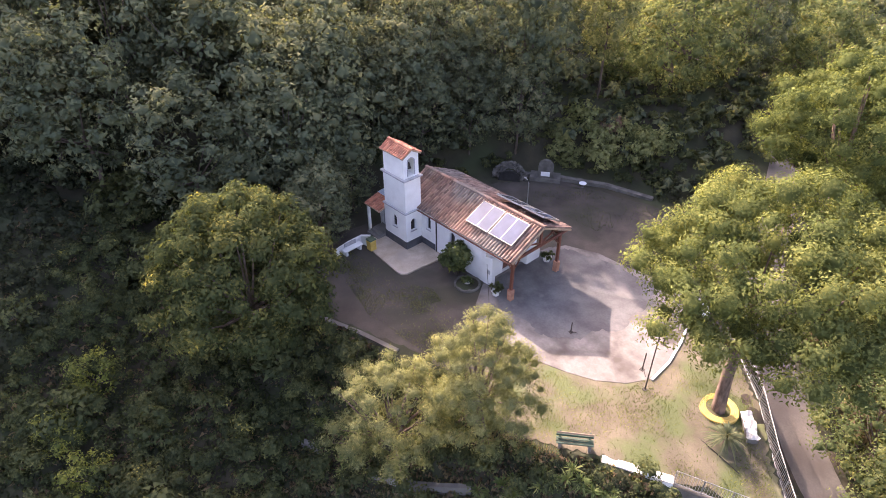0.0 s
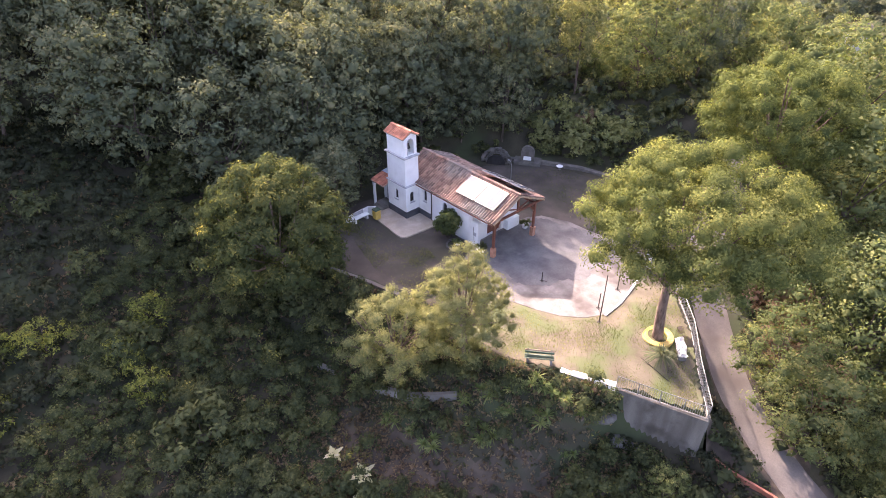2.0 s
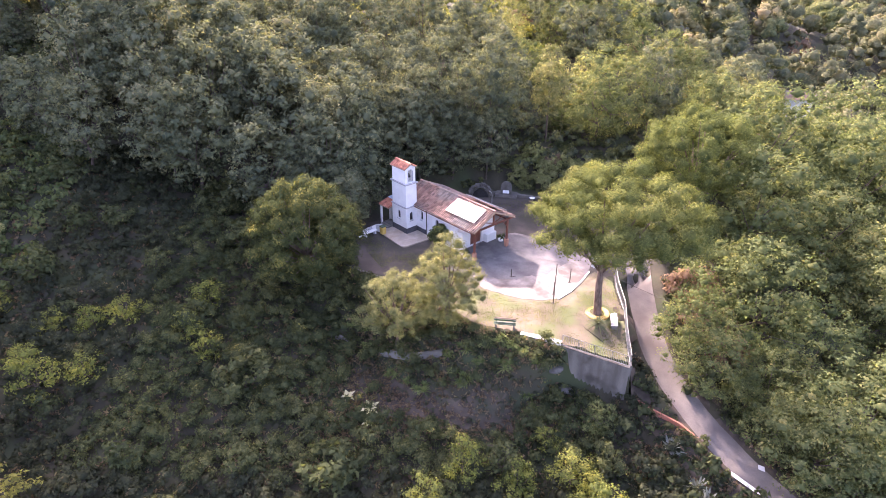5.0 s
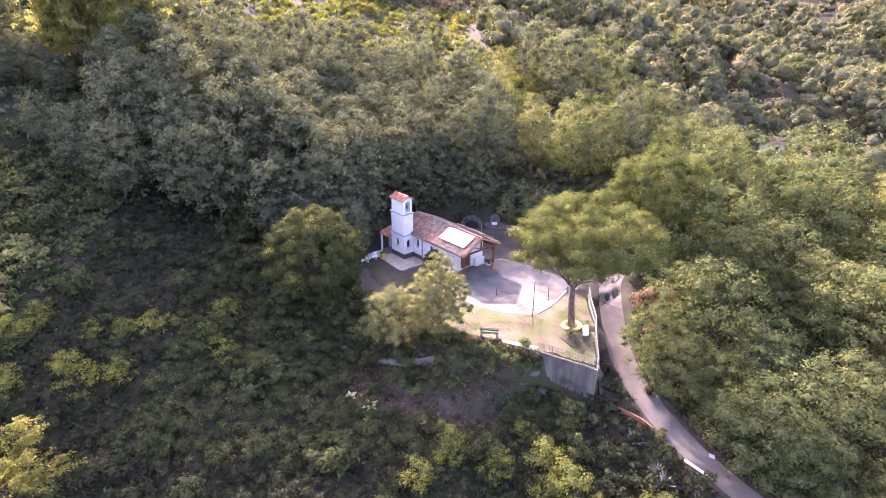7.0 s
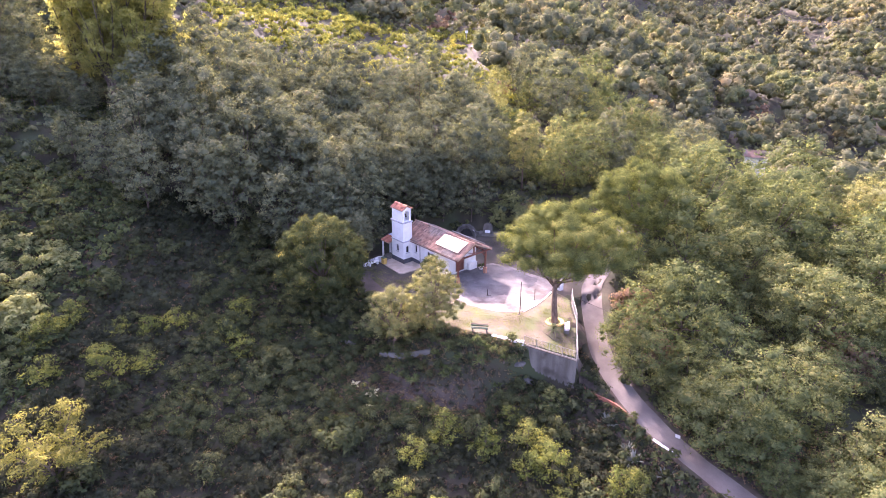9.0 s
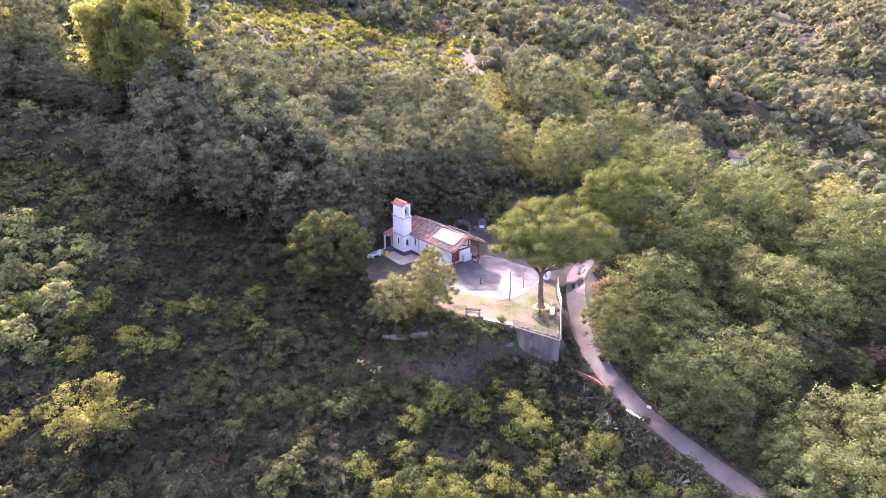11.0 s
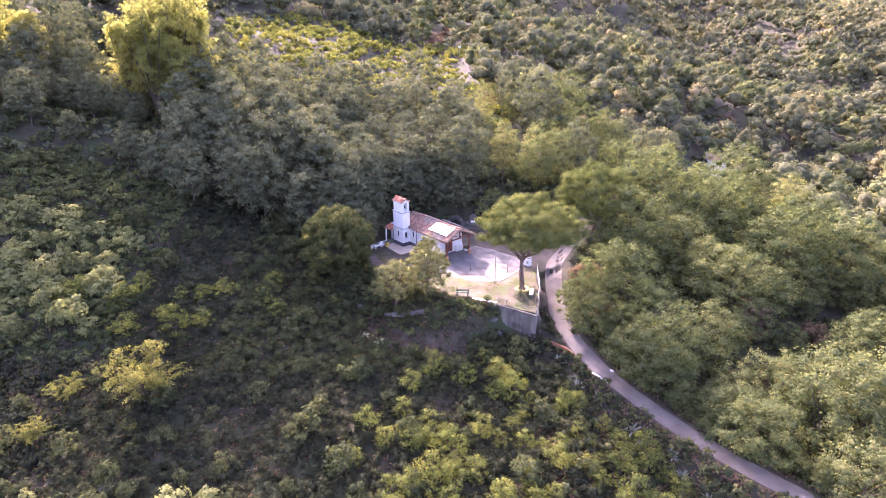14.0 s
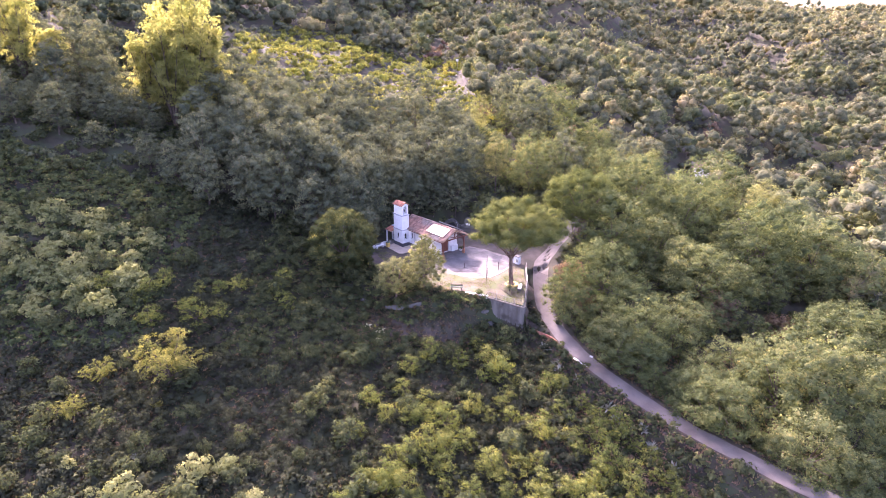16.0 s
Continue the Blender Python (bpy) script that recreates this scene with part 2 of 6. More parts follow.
SHEET = surface("blue_sheet", (0.3, 0.4, 0.5), (0.42, 0.52, 0.6), 2, 20, 0.45, 0.1)
DARK = surface("dark_opening", (0.015, 0.014, 0.013), (0.03, 0.028, 0.026), 3, 20, 0.8, 0.1)
LINE_WHITE = surface("road_white", (0.65, 0.64, 0.6), (0.78, 0.77, 0.73), 4, 40, 0.8, 0.2)


def panel_material():
    m, nodes, links, bsdf = nodes_of("solar_glass")
    n = noise_node(nodes, links, 1.5, 4)
    r = ramp_node(nodes, [(0.3, (0.03, 0.045, 0.09)), (0.7, (0.05, 0.07, 0.13))])
    links.new(n.outputs[0], r.inputs[0])
    links.new(r.outputs[0], bsdf.inputs["Base Color"])
    bsdf.inputs["Roughness"].default_value = 0.22
    bsdf.inputs["Coat Weight"].default_value = 1.0
    bsdf.inputs["Coat Roughness"].default_value = 0.12
    return m


SOLAR = panel_material()


# ---- mesh helpers ----
def link_mesh(name, verts, faces, material, parent=None, label="", smooth=False):
    me = bpy.data.meshes.new(name)
    me.from_pydata([tuple(v) for v in verts], [], faces)
    me.materials.append(material)
    if smooth:
        me.polygons.foreach_set("use_smooth", [True] * len(me.polygons))
    ob = new(name, me)
    if parent:
        ob.parent = parent
    return tagged(ob, label)


def leaf_mesh(name, leaves, hearts, material, parent=None, label=""):
    """Loose leaves, three vertices each, over closed leafy clumps; the normals follow the rounding of the clumps."""
    verts, soft = leaves
    n = len(verts) // 3
    tris = np.arange(3 * n).reshape(-1, 3)
    soft = np.repeat(soft, 3, axis=0)
    if hearts is not None:
        points, away, faces = hearts
        tris = np.concatenate([tris, faces + 3 * n])
        verts, soft = np.concatenate([verts, points]), np.concatenate([soft, away])
    me = bpy.data.meshes.new(name)
    me.vertices.add(len(verts))
    me.vertices.foreach_set("co", np.ascontiguousarray(verts, dtype=np.float32).ravel())
    me.loops.add(tris.size)
    me.loops.foreach_set("vertex_index", np.ascontiguousarray(tris, dtype=np.int32).ravel())
    me.polygons.add(len(tris))
    me.polygons.foreach_set("loop_start", np.arange(0, tris.size, 3, dtype=np.int32))
    me.polygons.foreach_set("use_smooth", np.ones(len(tris), dtype=bool))
    me.update()
    me.normals_split_custom_set_from_vertices(soft.astype(np.float32))
    me.materials.append(material)
    ob = new(name, me)
    if parent:
        ob.parent = parent
    return tagged(ob, label)


def quad_mesh(name, verts, quads, material, parent=None, label="", smooth=False):
    """A mesh from numpy arrays of vertices (n, 3) and quads (m, 4)."""
    me = bpy.data.meshes.new(name)
    me.vertices.add(len(verts))
    me.vertices.foreach_set("co", np.ascontiguousarray(verts, dtype=np.float32).ravel())
    me.loops.add(quads.size)
    me.loops.foreach_set("vertex_index", np.ascontiguousarray(quads, dtype=np.int32).ravel())
    me.polygons.add(len(quads))
    me.polygons.foreach_set("loop_start", np.arange(0, quads.size, 4, dtype=np.int32))
    if smooth:
        me.polygons.foreach_set("use_smooth", np.ones(len(quads), dtype=bool))
    me.update()
    me.validate()
    me.materials.append(material)
    ob = new(name, me)
    if parent:
        ob.parent = parent
    return tagged(ob, label)


def tri_mesh(name, verts, material, parent=None, label=""):
    """Loose triangles, three vertices each, from a numpy array."""
    me = bpy.data.meshes.new(name)
    n = len(verts) // 3
    me.vertices.add(3 * n)
    me.vertices.foreach_set("co", np.ascontiguousarray(verts, dtype=np.float32).ravel())
    me.loops.add(3 * n)
    me.loops.foreach_set("vertex_index", np.arange(3 * n, dtype=np.int32))
    me.polygons.add(n)
    me.polygons.foreach_set("loop_start", np.arange(0, 3 * n, 3, dtype=np.int32))
    me.update()
    me.materials.append(material)
    ob = new(name, me)
    if parent:
        ob.parent = parent
    return tagged(ob, label)


def part(name, bm, material, parent=None, label="", smooth=False):
    me = bpy.data.meshes.new(name)
    bmesh.ops.recalc_face_normals(bm, faces=bm.faces)
    bm.to_mesh(me)
    bm.free()
    me.materials.append(material)
    if smooth:
        me.polygons.foreach_set("use_smooth", [True] * len(me.polygons))
    ob = new(name, me)
    if parent:
        ob.parent = parent
    return tagged(ob, label)


def add_box(bm, lo, hi, m=None, bevel=0.0):
    made = bmesh.ops.create_cube(bm, size=1)["verts"]
    for v in made:
        v.co = Vector([lo[i] + (v.co[i] + 0.5) * (hi[i] - lo[i]) for i in range(3)])
    if bevel:
        edges = list({e for v in made for e in v.link_edges})
        made = list({v for f in bmesh.ops.bevel(bm, geom=edges, offset=bevel, segments=1, affect="EDGES")["faces"] for v in f.verts} | {v for v in made if v.is_valid})
    if m:
        bmesh.ops.transform(bm, matrix=m, verts=[v for v in made if v.is_valid])
    return bm


def box(lo, hi, m=None, bevel=0.0):
    return add_box(bmesh.new(), lo, hi, m, bevel)


def tube(bm, points, radii, sides=8):
    """A bent, tapered tube through points."""
    rings = []
    points = [Vector(p) for p in points]
    for i, p in enumerate(points):
        way = (points[min(i + 1, len(points) - 1)] - points[max(i - 1, 0)]).normalized()
        side = way.orthogonal().normalized() if abs(way.z) < 0.9 else Vector((1, 0, 0))
        side = (side - way * side.dot(way)).normalized()
        up = way.cross(side)
        rings.append([bm.verts.new(p + radii[i] * (math.cos(a) * side + math.sin(a) * up)) for a in (2 * math.pi * k / sides for k in range(sides))])
    for a, b in zip(rings, rings[1:]):
        for k in range(sides):
            bm.faces.new((a[k], a[(k + 1) % sides], b[(k + 1) % sides], b[k]))
    bm.faces.new(rings[0][::-1])
    bm.faces.new(rings[-1])
    return bm


def prism(outline, z0, z1):
    """An upright prism over an outline; z0 and z1 are numbers or functions of x, y."""
    f0 = z0 if callable(z0) else (lambda x, y: z0)
    f1 = z1 if callable(z1) else (lambda x, y: z1)
    bm = bmesh.new()
    low = [bm.verts.new((x, y, f0(x, y))) for x, y in outline]
    top = [bm.verts.new((x, y, f1(x, y))) for x, y in outline]
    bm.faces.new(low[::-1])
    bm.faces.new(top)
    for i in range(len(outline)):
        j = (i + 1) % len(outline)
        bm.faces.new((low[i], low[j], top[j], top[i]))
    return bm


def empty(name, x, y, z, label, category, group="", kind="", rz=0.0):
    e = new(name)
    e.empty_display_size = 0.3
    e.matrix_world = pose(x, y, z, 0, 0, rz)
    return tagged(e, label, category, group, kind)


# ---- lie of the land ----
U, V = (0.671, 0.741), (-0.741, 0.671)
YARD = [(-6.5, -5), (1.5, -8.5), (4.8, -7.5), (11, -6.6), (16.8, -6.3), (19.9, -4.1), (22.75, -2.55), (27.45, -0.1), (23.3, 5.4), (20.4, 8.0), (21, 12), (17, 17.5), (10, 19.5), (0, 18.0), (-6, 10), (-8, 1)]
ROAD = [(12, 34, 2.8), (16.5, 22, 1.2), (19.3, 14, 0.1), (21.6, 10.4, -0.6), (24.4, 7.2, -1.5), (28, 4.1, -2.8), (32.9, 1.9, -4.1), (38.0, 0.9, -5.4), (45.7, 0.3, -6.6), (53, 0.2, -7.3), (59, 1.0, -7.9), (65.5, 1.9, -8.5), (76, 5, -9.5), (95, 14, -11.5), (130, 32, -16)]


def ramp01(x, a, b):
    t = np.clip((x - a) / (b - a), 0, 1)
    return t * t * (3 - 2 * t)


def waves(x, y, seed, size):
    r = np.random.RandomState(seed)
    out = np.zeros_like(x)
    for k in range(5):
        a, f, p = r.uniform(0, 6.28), (1.0 + 0.6 * k) / size, r.uniform(0, 6.28, 2)
        out = out + np.sin(f * (x * np.cos(a) + y * np.sin(a)) + p[0]) * np.cos(f * 0.8 * (y * np.cos(a) - x * np.sin(a)) + p[1]) / (1 + 0.7 * k)
    return out


def spur(x, y, a, b, high_a, high_b, width):
    """A rounded ridge along a line."""
    dx, dy = b[0] - a[0], b[1] - a[1]
    t = np.clip(((x - a[0]) * dx + (y - a[1]) * dy) / (dx * dx + dy * dy), 0, 1)
    d = np.hypot(x - a[0] - t * dx, y - a[1] - t * dy)
    return (high_a + t * (high_b - high_a)) * np.exp(-(d / width) ** 2)


def natural(x, y):
    u, v = U[0] * x + U[1] * y, V[0] * x + V[1] * y
    front = np.where(v < 0, 0.22 * np.maximum(v, -110), 0.0)
    near_bank = 4.0 * ramp01(v, 6, 15)
    back = near_bank + 0.18 * np.clip(v - 14, 0, 96) + (0.25 - 0.12 * ramp01(u, 40, 150) - 0.04 * ramp01(u, 230, 420)) * np.clip(v - 110, 0, 420) + 24 * ramp01(v, 260, 520) * (1 - 0.85 * ramp01(u, 120, 290))
    left = 0.28 * np.clip(-u - 12, 0, 110) * ramp01(v, -35, 8)
    right = -0.3 * np.clip(u - 28, 0, 70) * ramp01(v, 0, 60) - 0.1 * np.clip(u - 28, 0, 60)
    z = front + back + left + right
    z = z + ramp01(np.hypot(x - 8, y - 2), 30, 90) * ((1.4 + 1.2 * ramp01(u, 40, 90)) * waves(x, y, 3, 22) + 6.5 * ramp01(np.hypot(x, y), 110, 210) * waves(x, y, 5, 62))
    z = z + spur(x, y, (-140, 245), (-20, 150), 23.0, 9.0, 24.0) + spur(x, y, (-170, 345), (-45, 300), 16.0, 8.0, 30.0)
    return z + 0.18 * waves(x, y, 8, 3.5)


def to_polygon(x, y, poly):
    """Distance to an outline, negative inside."""
    best, inside = np.full(np.shape(x), 1e9), np.zeros(np.shape(x), bool)
    for (ax, ay), (bx, by) in zip(poly, poly[1:] + poly[:1]):
        dx, dy = bx - ax, by - ay
        t = np.clip(((x - ax) * dx + (y - ay) * dy) / (dx * dx + dy * dy), 0, 1)
        best = np.minimum(best, np.hypot(x - ax - t * dx, y - ay - t * dy))
        cross = ((ay > y) != (by > y)) & (x < (bx - ax) * (y - ay) / (by - ay + 1e-12) + ax)
        inside ^= cross
    return np.where(inside, -best, best)


def to_road(x, y, line=ROAD):
    """Distance to the road's middle line, and its height there."""
    best, high = np.full(np.shape(x), 1e9), np.zeros(np.shape(x))
    for (ax, ay, az), (bx, by, bz) in zip(line, line[1:]):
        dx, dy = bx - ax, by - ay
        t = np.clip(((x - ax) * dx + (y - ay) * dy) / (dx * dx + dy * dy), 0, 1)
        d = np.hypot(x - ax - t * dx, y - ay - t * dy)
        high = np.where(d < best, az + t * (bz - az), high)
        best = np.minimum(best, d)
    return best, high


def yard_height(x, y):
    return -0.125 * np.clip(x - 20.2, 0, 8) * ramp01(y, 9, 4)


def land(x, y):
    x, y = np.asarray(x, float), np.asarray(y, float)
    v = V[0] * x + V[1] * y
    z = natural(x, y)
    d = to_polygon(x, y, YARD)
    width = 0.25 + 4.5 * ramp01(v, -3, 6) + 6.0 * ramp01(-x, -23.8, -21.3) * ramp01(-v, 1, 5) * ramp01(-y, -2, 1)
    z = yard_height(x, y) * (1 - ramp01(d, 0, width)) + z * ramp01(d, 0, width)
    dr, zr = to_road(x, y)
    keep = ramp01(dr, 1.9, 4.5) if np.ndim(x) else float(ramp01(dr, 1.9, 4.5))
    inside = d < 0.3
    return np.where(inside, z, zr * (1 - keep) + z * keep)


def ground_at(x, y):
    return float(land(np.array([x]), np.array([y]))[0])


def spaced(lo, hi, fine_lo, fine_hi, step, growth, far):
    a = list(np.arange(fine_lo, fine_hi, step))
    s = step
    while a[-1] < hi:
        s = min(s * growth, far)
        a.append(a[-1] + s)
    s = step
    while a[0] > lo:
        s = min(s * growth, far)
        a.insert(0, a[0] - s)
    return np.array(a)


def grid_quads(nx, ny):
    i = np.arange(nx * ny).reshape(ny, nx)
    return np.stack([i[:-1, :-1], i[:-1, 1:], i[1:, 1:], i[1:, :-1]], -1).reshape(-1, 4)


def build_ground():
    xs = spaced(-1500, 1300, -10, 36, 0.3, 1.08, 60)
    ys = spaced(-900, 1700, -12, 20, 0.3, 1.08, 60)
    gx, gy = np.meshgrid(xs, ys)
    gz = land(gx, gy)
    verts = np.stack([gx, gy, gz], -1).reshape(-1, 3)
    ob = quad_mesh("ground", verts, grid_quads(len(xs), len(ys)), SOIL, smooth=True)
    return tagged(ob, "brown hillside soil under shrubs and trees", "ground", kind="structure")


build_ground()


def strip(name, line, half, lift, material, label, category, step=0.6, wobble=0.15):
    """A ribbon that follows a line of x, y, z points and lies on the ground."""
    pts = [Vector(p) for p in line]
    dense = []
    for k in range(len(pts) - 1):
        p0, p1, p2, p3 = pts[max(k - 1, 0)], pts[k], pts[k + 1], pts[min(k + 2, len(pts) - 1)]
        n = max(2, int((p2 - p1).length / step))
        for i in range(n):
            t = i / n
            dense.append(0.5 * (2 * p1 + (p2 - p0) * t + (2 * p0 - 5 * p1 + 4 * p2 - p3) * t * t + (3 * p1 - p0 - 3 * p2 + p3) * t ** 3))
    dense.append(pts[-1])
    rows, cols = [], 7
    for i, p in enumerate(dense):
        way = dense[min(i + 1, len(dense) - 1)] - dense[max(i - 1, 0)]
        side = Vector((way.y, -way.x, 0)).normalized()
        for c in range(cols):
            o = (c / (cols - 1) * 2 - 1) * (half + (wobble * noise.noise((i * 0.21, c * 3.1, 4.0)) if c in (0, cols - 1) else 0))
            q = p + side * o
            rows.append((q.x, q.y))
    xy = np.array(rows)
    z = land(xy[:, 0], xy[:, 1]) + lift
    ob = quad_mesh(name, np.column_stack([xy, z]), grid_quads(cols, len(dense)), material, smooth=True)
    return tagged(ob, label, category, kind="structure")


LANE = surface("pale_worn_asphalt", (0.12, 0.102, 0.088), (0.185, 0.16, 0.14), 0.5, 10, 0.95, 0.3, stain=(0.105, 0.088, 0.076), stain_at=(0.54, 0.7))
strip("verge_earth", ROAD[4:13], 3.6, 0.03, EARTH, "brown earth and dry stalks beside the road", "earth", 1.0, 0.8)
strip("road", ROAD, 1.15, 0.06, LANE, "narrow worn grey asphalt road running downhill", "road")


def sheet(name, outline, lift, material, label, category, cell=0.5, rough_edge=0.12, kind="structure", depth=0.0):
    """A thin layer of ground cover over an outline, draped on the land."""
    xs = np.arange(min(p[0] for p in outline) - 0.5, max(p[0] for p in outline) + 0.6, cell)
    ys = np.arange(min(p[1] for p in outline) - 0.5, max(p[1] for p in outline) + 0.6, cell)
    gx, gy = np.meshgrid(xs, ys)
    d = to_polygon(gx, gy, outline) + rough_edge * waves(gx, gy, 12, 0.8)
    keep = d < cell * 0.7
    h = 0.02
    sx, sy = (to_polygon(gx + h, gy, outline) - to_polygon(gx - h, gy, outline)) / (2 * h), (to_polygon(gx, gy + h, outline) - to_polygon(gx, gy - h, outline)) / (2 * h)
    over = np.clip(d, 0, cell)
    gx, gy = gx - sx * over, gy - sy * over
    q = grid_quads(len(xs), len(ys))
    q = q[keep.ravel()[q].all(1)]
    verts = np.stack([gx, gy, land(gx, gy) + lift], -1).reshape(-1, 3)
    used = np.unique(q)
    index = np.zeros(len(verts), int)
    index[used] = np.arange(len(used))
    ob = quad_mesh(name, verts[used], index[q], material, smooth=True)
    return tagged(ob, label, category, kind=kind)


sheet("yard_gravel", [(-5, -4.6), (1.5, -8.2), (4.8, -7.3), (9, -5.9), (10.5, -2.2), (16, -0.5), (18, 6), (19.8, 9.5), (20.3, 12), (16, 17), (9, 18.6), (0, 16.5), (-4.5, 9), (-5, 0)], 0.02, GRAVEL, "grey packed gravel and earth round the chapel", "yard", 0.4)
sheet("lawn", [(9, -6.2), (16.8, -6.0), (19.9, -4.0), (22.7, -2.4), (27.2, -0.1), (23.2, 5.2), (20.2, 8.1), (17.8, 8.4), (18.3, 3), (16.5, 0), (10.2, -2.0)], 0.035, GRASS_DRY, "dry yellowed lawn with green patches", "lawn", 0.35)
SLAB = [(6.45, 1.2), (7.6, -0.6), (8.9, -1.75), (10.1, -1.8), (13.4, -1.55), (15.2, -0.95), (16.6, -0.3), (17.9, 0.8), (18.55, 2.0), (18.55, 3.9), (18.1, 6), (17.5, 8.0), (16.4, 10.2), (14, 10.3), (11.4, 9.9), (9.6, 9.85), (7.3, 8.9), (6.45, 7.0)]
ASPHALT_YARD = surface("yard_asphalt", (0.085, 0.08, 0.078), (0.15, 0.142, 0.136), 0.8, 9, 0.9, 0.4, stain=(0.2, 0.18, 0.165), stain_at=(0.56, 0.66))
sheet("asphalt_patch", [(6.5, 1.6), (9.2, 0.35), (12.4, 0.5), (14.2, 1.6), (15.2, 4.5), (14.6, 9.6), (11.2, 9.7), (7.5, 8.7), (6.5, 7)], 0.064, ASPHALT_YARD, "grey worn asphalt patch on the slab before the porch", "paving", 0.3, 0.25)
tagged(part("yard_slab", prism(SLAB, -0.2, 0.055), CONCRETE_YARD), "pinkish pale concrete slab, worn and stained", "paving", kind="structure")


# ---- chapel ----
def roof_tiles(name, origin, along, slope, cols, rows, material, parent, seed=1, label="rows of curved clay tiles"):
    """Curved tiles over a slope: origin at the eave, along it and up to the ridge."""
    r = np.random.RandomState(seed)
    o, a, s = np.array(origin, float), np.array(along, float), np.array(slope, float)
    la, ls = np.linalg.norm(a), np.linalg.norm(s)
    a, s = a / la, s / ls
    n = np.cross(a, s)
    n = n if n[2] > 0 else -n
    pitch, step = la / cols, ls / rows
    ang = np.linspace(0, math.pi, 5)
    verts, quads = [], []
    for i in range(cols):
        for j in range(rows):
            c = o + a * (pitch * (i + 0.5) + r.normal(0, 0.006)) + s * (step * j + r.normal(0, 0.01))
            base = len(verts)
            for end, rad, lift in ((0.0, 0.44, 0.05), (step * 1.12, 0.38, 0.025)):
                for t in ang:
                    verts.append(c + s * end + a * (math.cos(t) * pitch * rad) + n * (lift + math.sin(t) * pitch * rad * 0.8))
            for k in range(4):
                quads.append((base + k, base + k + 1, base + 6 + k, base + 5 + k))
    return tagged(quad_mesh(name, np.array(verts), np.array(quads), material, parent), label, kind="stuff")


def ridge_tiles(name, a, b, count, material, parent):
    a, b = Vector(a), Vector(b)
    way = (b - a).normalized()
    side = Vector((-way.y, way.x, 0))
    verts, quads = [], []
    for i in range(count):
        p, q = a.lerp(b, i / count), a.lerp(b, (i + 1.1) / count)
        base = len(verts)
        for c, rad in ((p, 0.15), (q, 0.125)):
            for k in range(6):
                t = math.pi * k / 5
                verts.append(c + side * math.cos(t) * rad + Vector((0, 0, math.sin(t) * rad * 0.8 - 0.02)))
        for k in range(5):
            quads.append((base + k, base + k + 1, base + 7 + k, base + 6 + k))
    return quad_mesh(name, np.array([tuple(v) for v in verts]), np.array(quads), material, parent)


def arch_outline(w, h, n=8):
    """Outline of an arched opening, width w and height h, from the lower left corner."""
    r = w / 2
    pts = [(-r, 0), (r, 0)]
    pts += [(r * math.cos(math.pi * k / n), h - r + r * math.sin(math.pi * k / n)) for k in range(n + 1)]
    return pts


def arch_solid(w, h, depth, m):
    bm = bmesh.new()
    pts = arch_outline(w, h)
    f = [bm.verts.new(m @ Vector((x, 0, z))) for x, z in pts]
    b = [bm.verts.new(m @ Vector((x, depth, z))) for x, z in pts]
    bm.faces.new(f)
    bm.faces.new(b[::-1])
    for i in range(len(pts)):
        j = (i + 1) % len(pts)
        bm.faces.new((f[i], b[i], b[j], f[j]))
    return bm


def arch_ring(w, h, t, depth, m):
    """A frame that follows an arched opening."""
    bm = bmesh.new()
    inner, outer = arch_outline(w, h), arch_outline(w + 2 * t, h + t)
    rings = []
    for pts, y in ((inner, 0), (outer, 0), (outer, depth), (inner, depth)):
        rings.append([bm.verts.new(m @ Vector((x, y, z))) for x, z in pts[1:] + pts[:1]])
    for a, b in zip(rings, rings[1:] + rings[:1]):
        for i in range(len(a) - 1):
            bm.faces.new((a[i], a[i + 1], b[i + 1], b[i]))
    return bm


def cut(ob, tools):
    """Cuts openings into a mesh for good."""
    for tool in tools:
        mod = ob.modifiers.new("opening", "BOOLEAN")
        mod.object, mod.operation, mod.solver = tool, "DIFFERENCE", "EXACT"
    dg = bpy.context.evaluated_depsgraph_get()
    dg.update()
    me = bpy.data.meshes.new_from_object(ob.evaluated_get(dg))
    ob.modifiers.clear()
    ob.data = me
    for tool in tools:
        bpy.data.objects.remove(tool)


FRONT_TURN = pose(0, 0, 0)  # openings that face -y
SIDE_TURN = pose(0, 0, 0, 0, 0, 90)  # openings that face +x


def window_in(wall, parent, x, y, z, w, h, turn, depth=0.22, bars=True):
    """An arched window: the opening, a dark pane set back, a frame and a sill."""
    m = Matrix.Translation((x, y, z)) @ turn
    hole = part("cutter", arch_solid(w, h, depth + 0.1, m @ Matrix.Translation((0, -0.1, 0))), DARK)
    win = part("window", arch_solid(w - 0.004, h - 0.004, 0.03, m @ Matrix.Translation((0, depth - 0.05, 0.002))), DARK, parent, "dark glazed arched window set back in the wall")
    part("window_frame", arch_ring(w - 0.09, h - 0.045, 0.04, 0.05, m @ Matrix.Translation((0, depth - 0.12, 0.003))), CORNICE, win)
    bm = bmesh.new()
    add_box(bm, (-w / 2 - 0.05, -0.05, -0.06), (w / 2 + 0.05, 0.06, -0.005), m)
    part("sill", bm, CORNICE, win)
    if bars:
        bm = bmesh.new()
        add_box(bm, (-0.015, depth - 0.09, 0.02), (0.015, depth - 0.06, h - 0.03), m)
        add_box(bm, (-w / 2 + 0.05, depth - 0.088, h * 0.5), (w / 2 - 0.05, depth - 0.062, h * 0.5 + 0.03), m)
        part("glazing_bar", bm, IRON, win)
    return hole


X0, X1, XE = -2.0, 6.4, 8.88
Y0, Y1, YR = 1.44, 6.62, 3.95
ZE, ZR = 3.12, 4.5


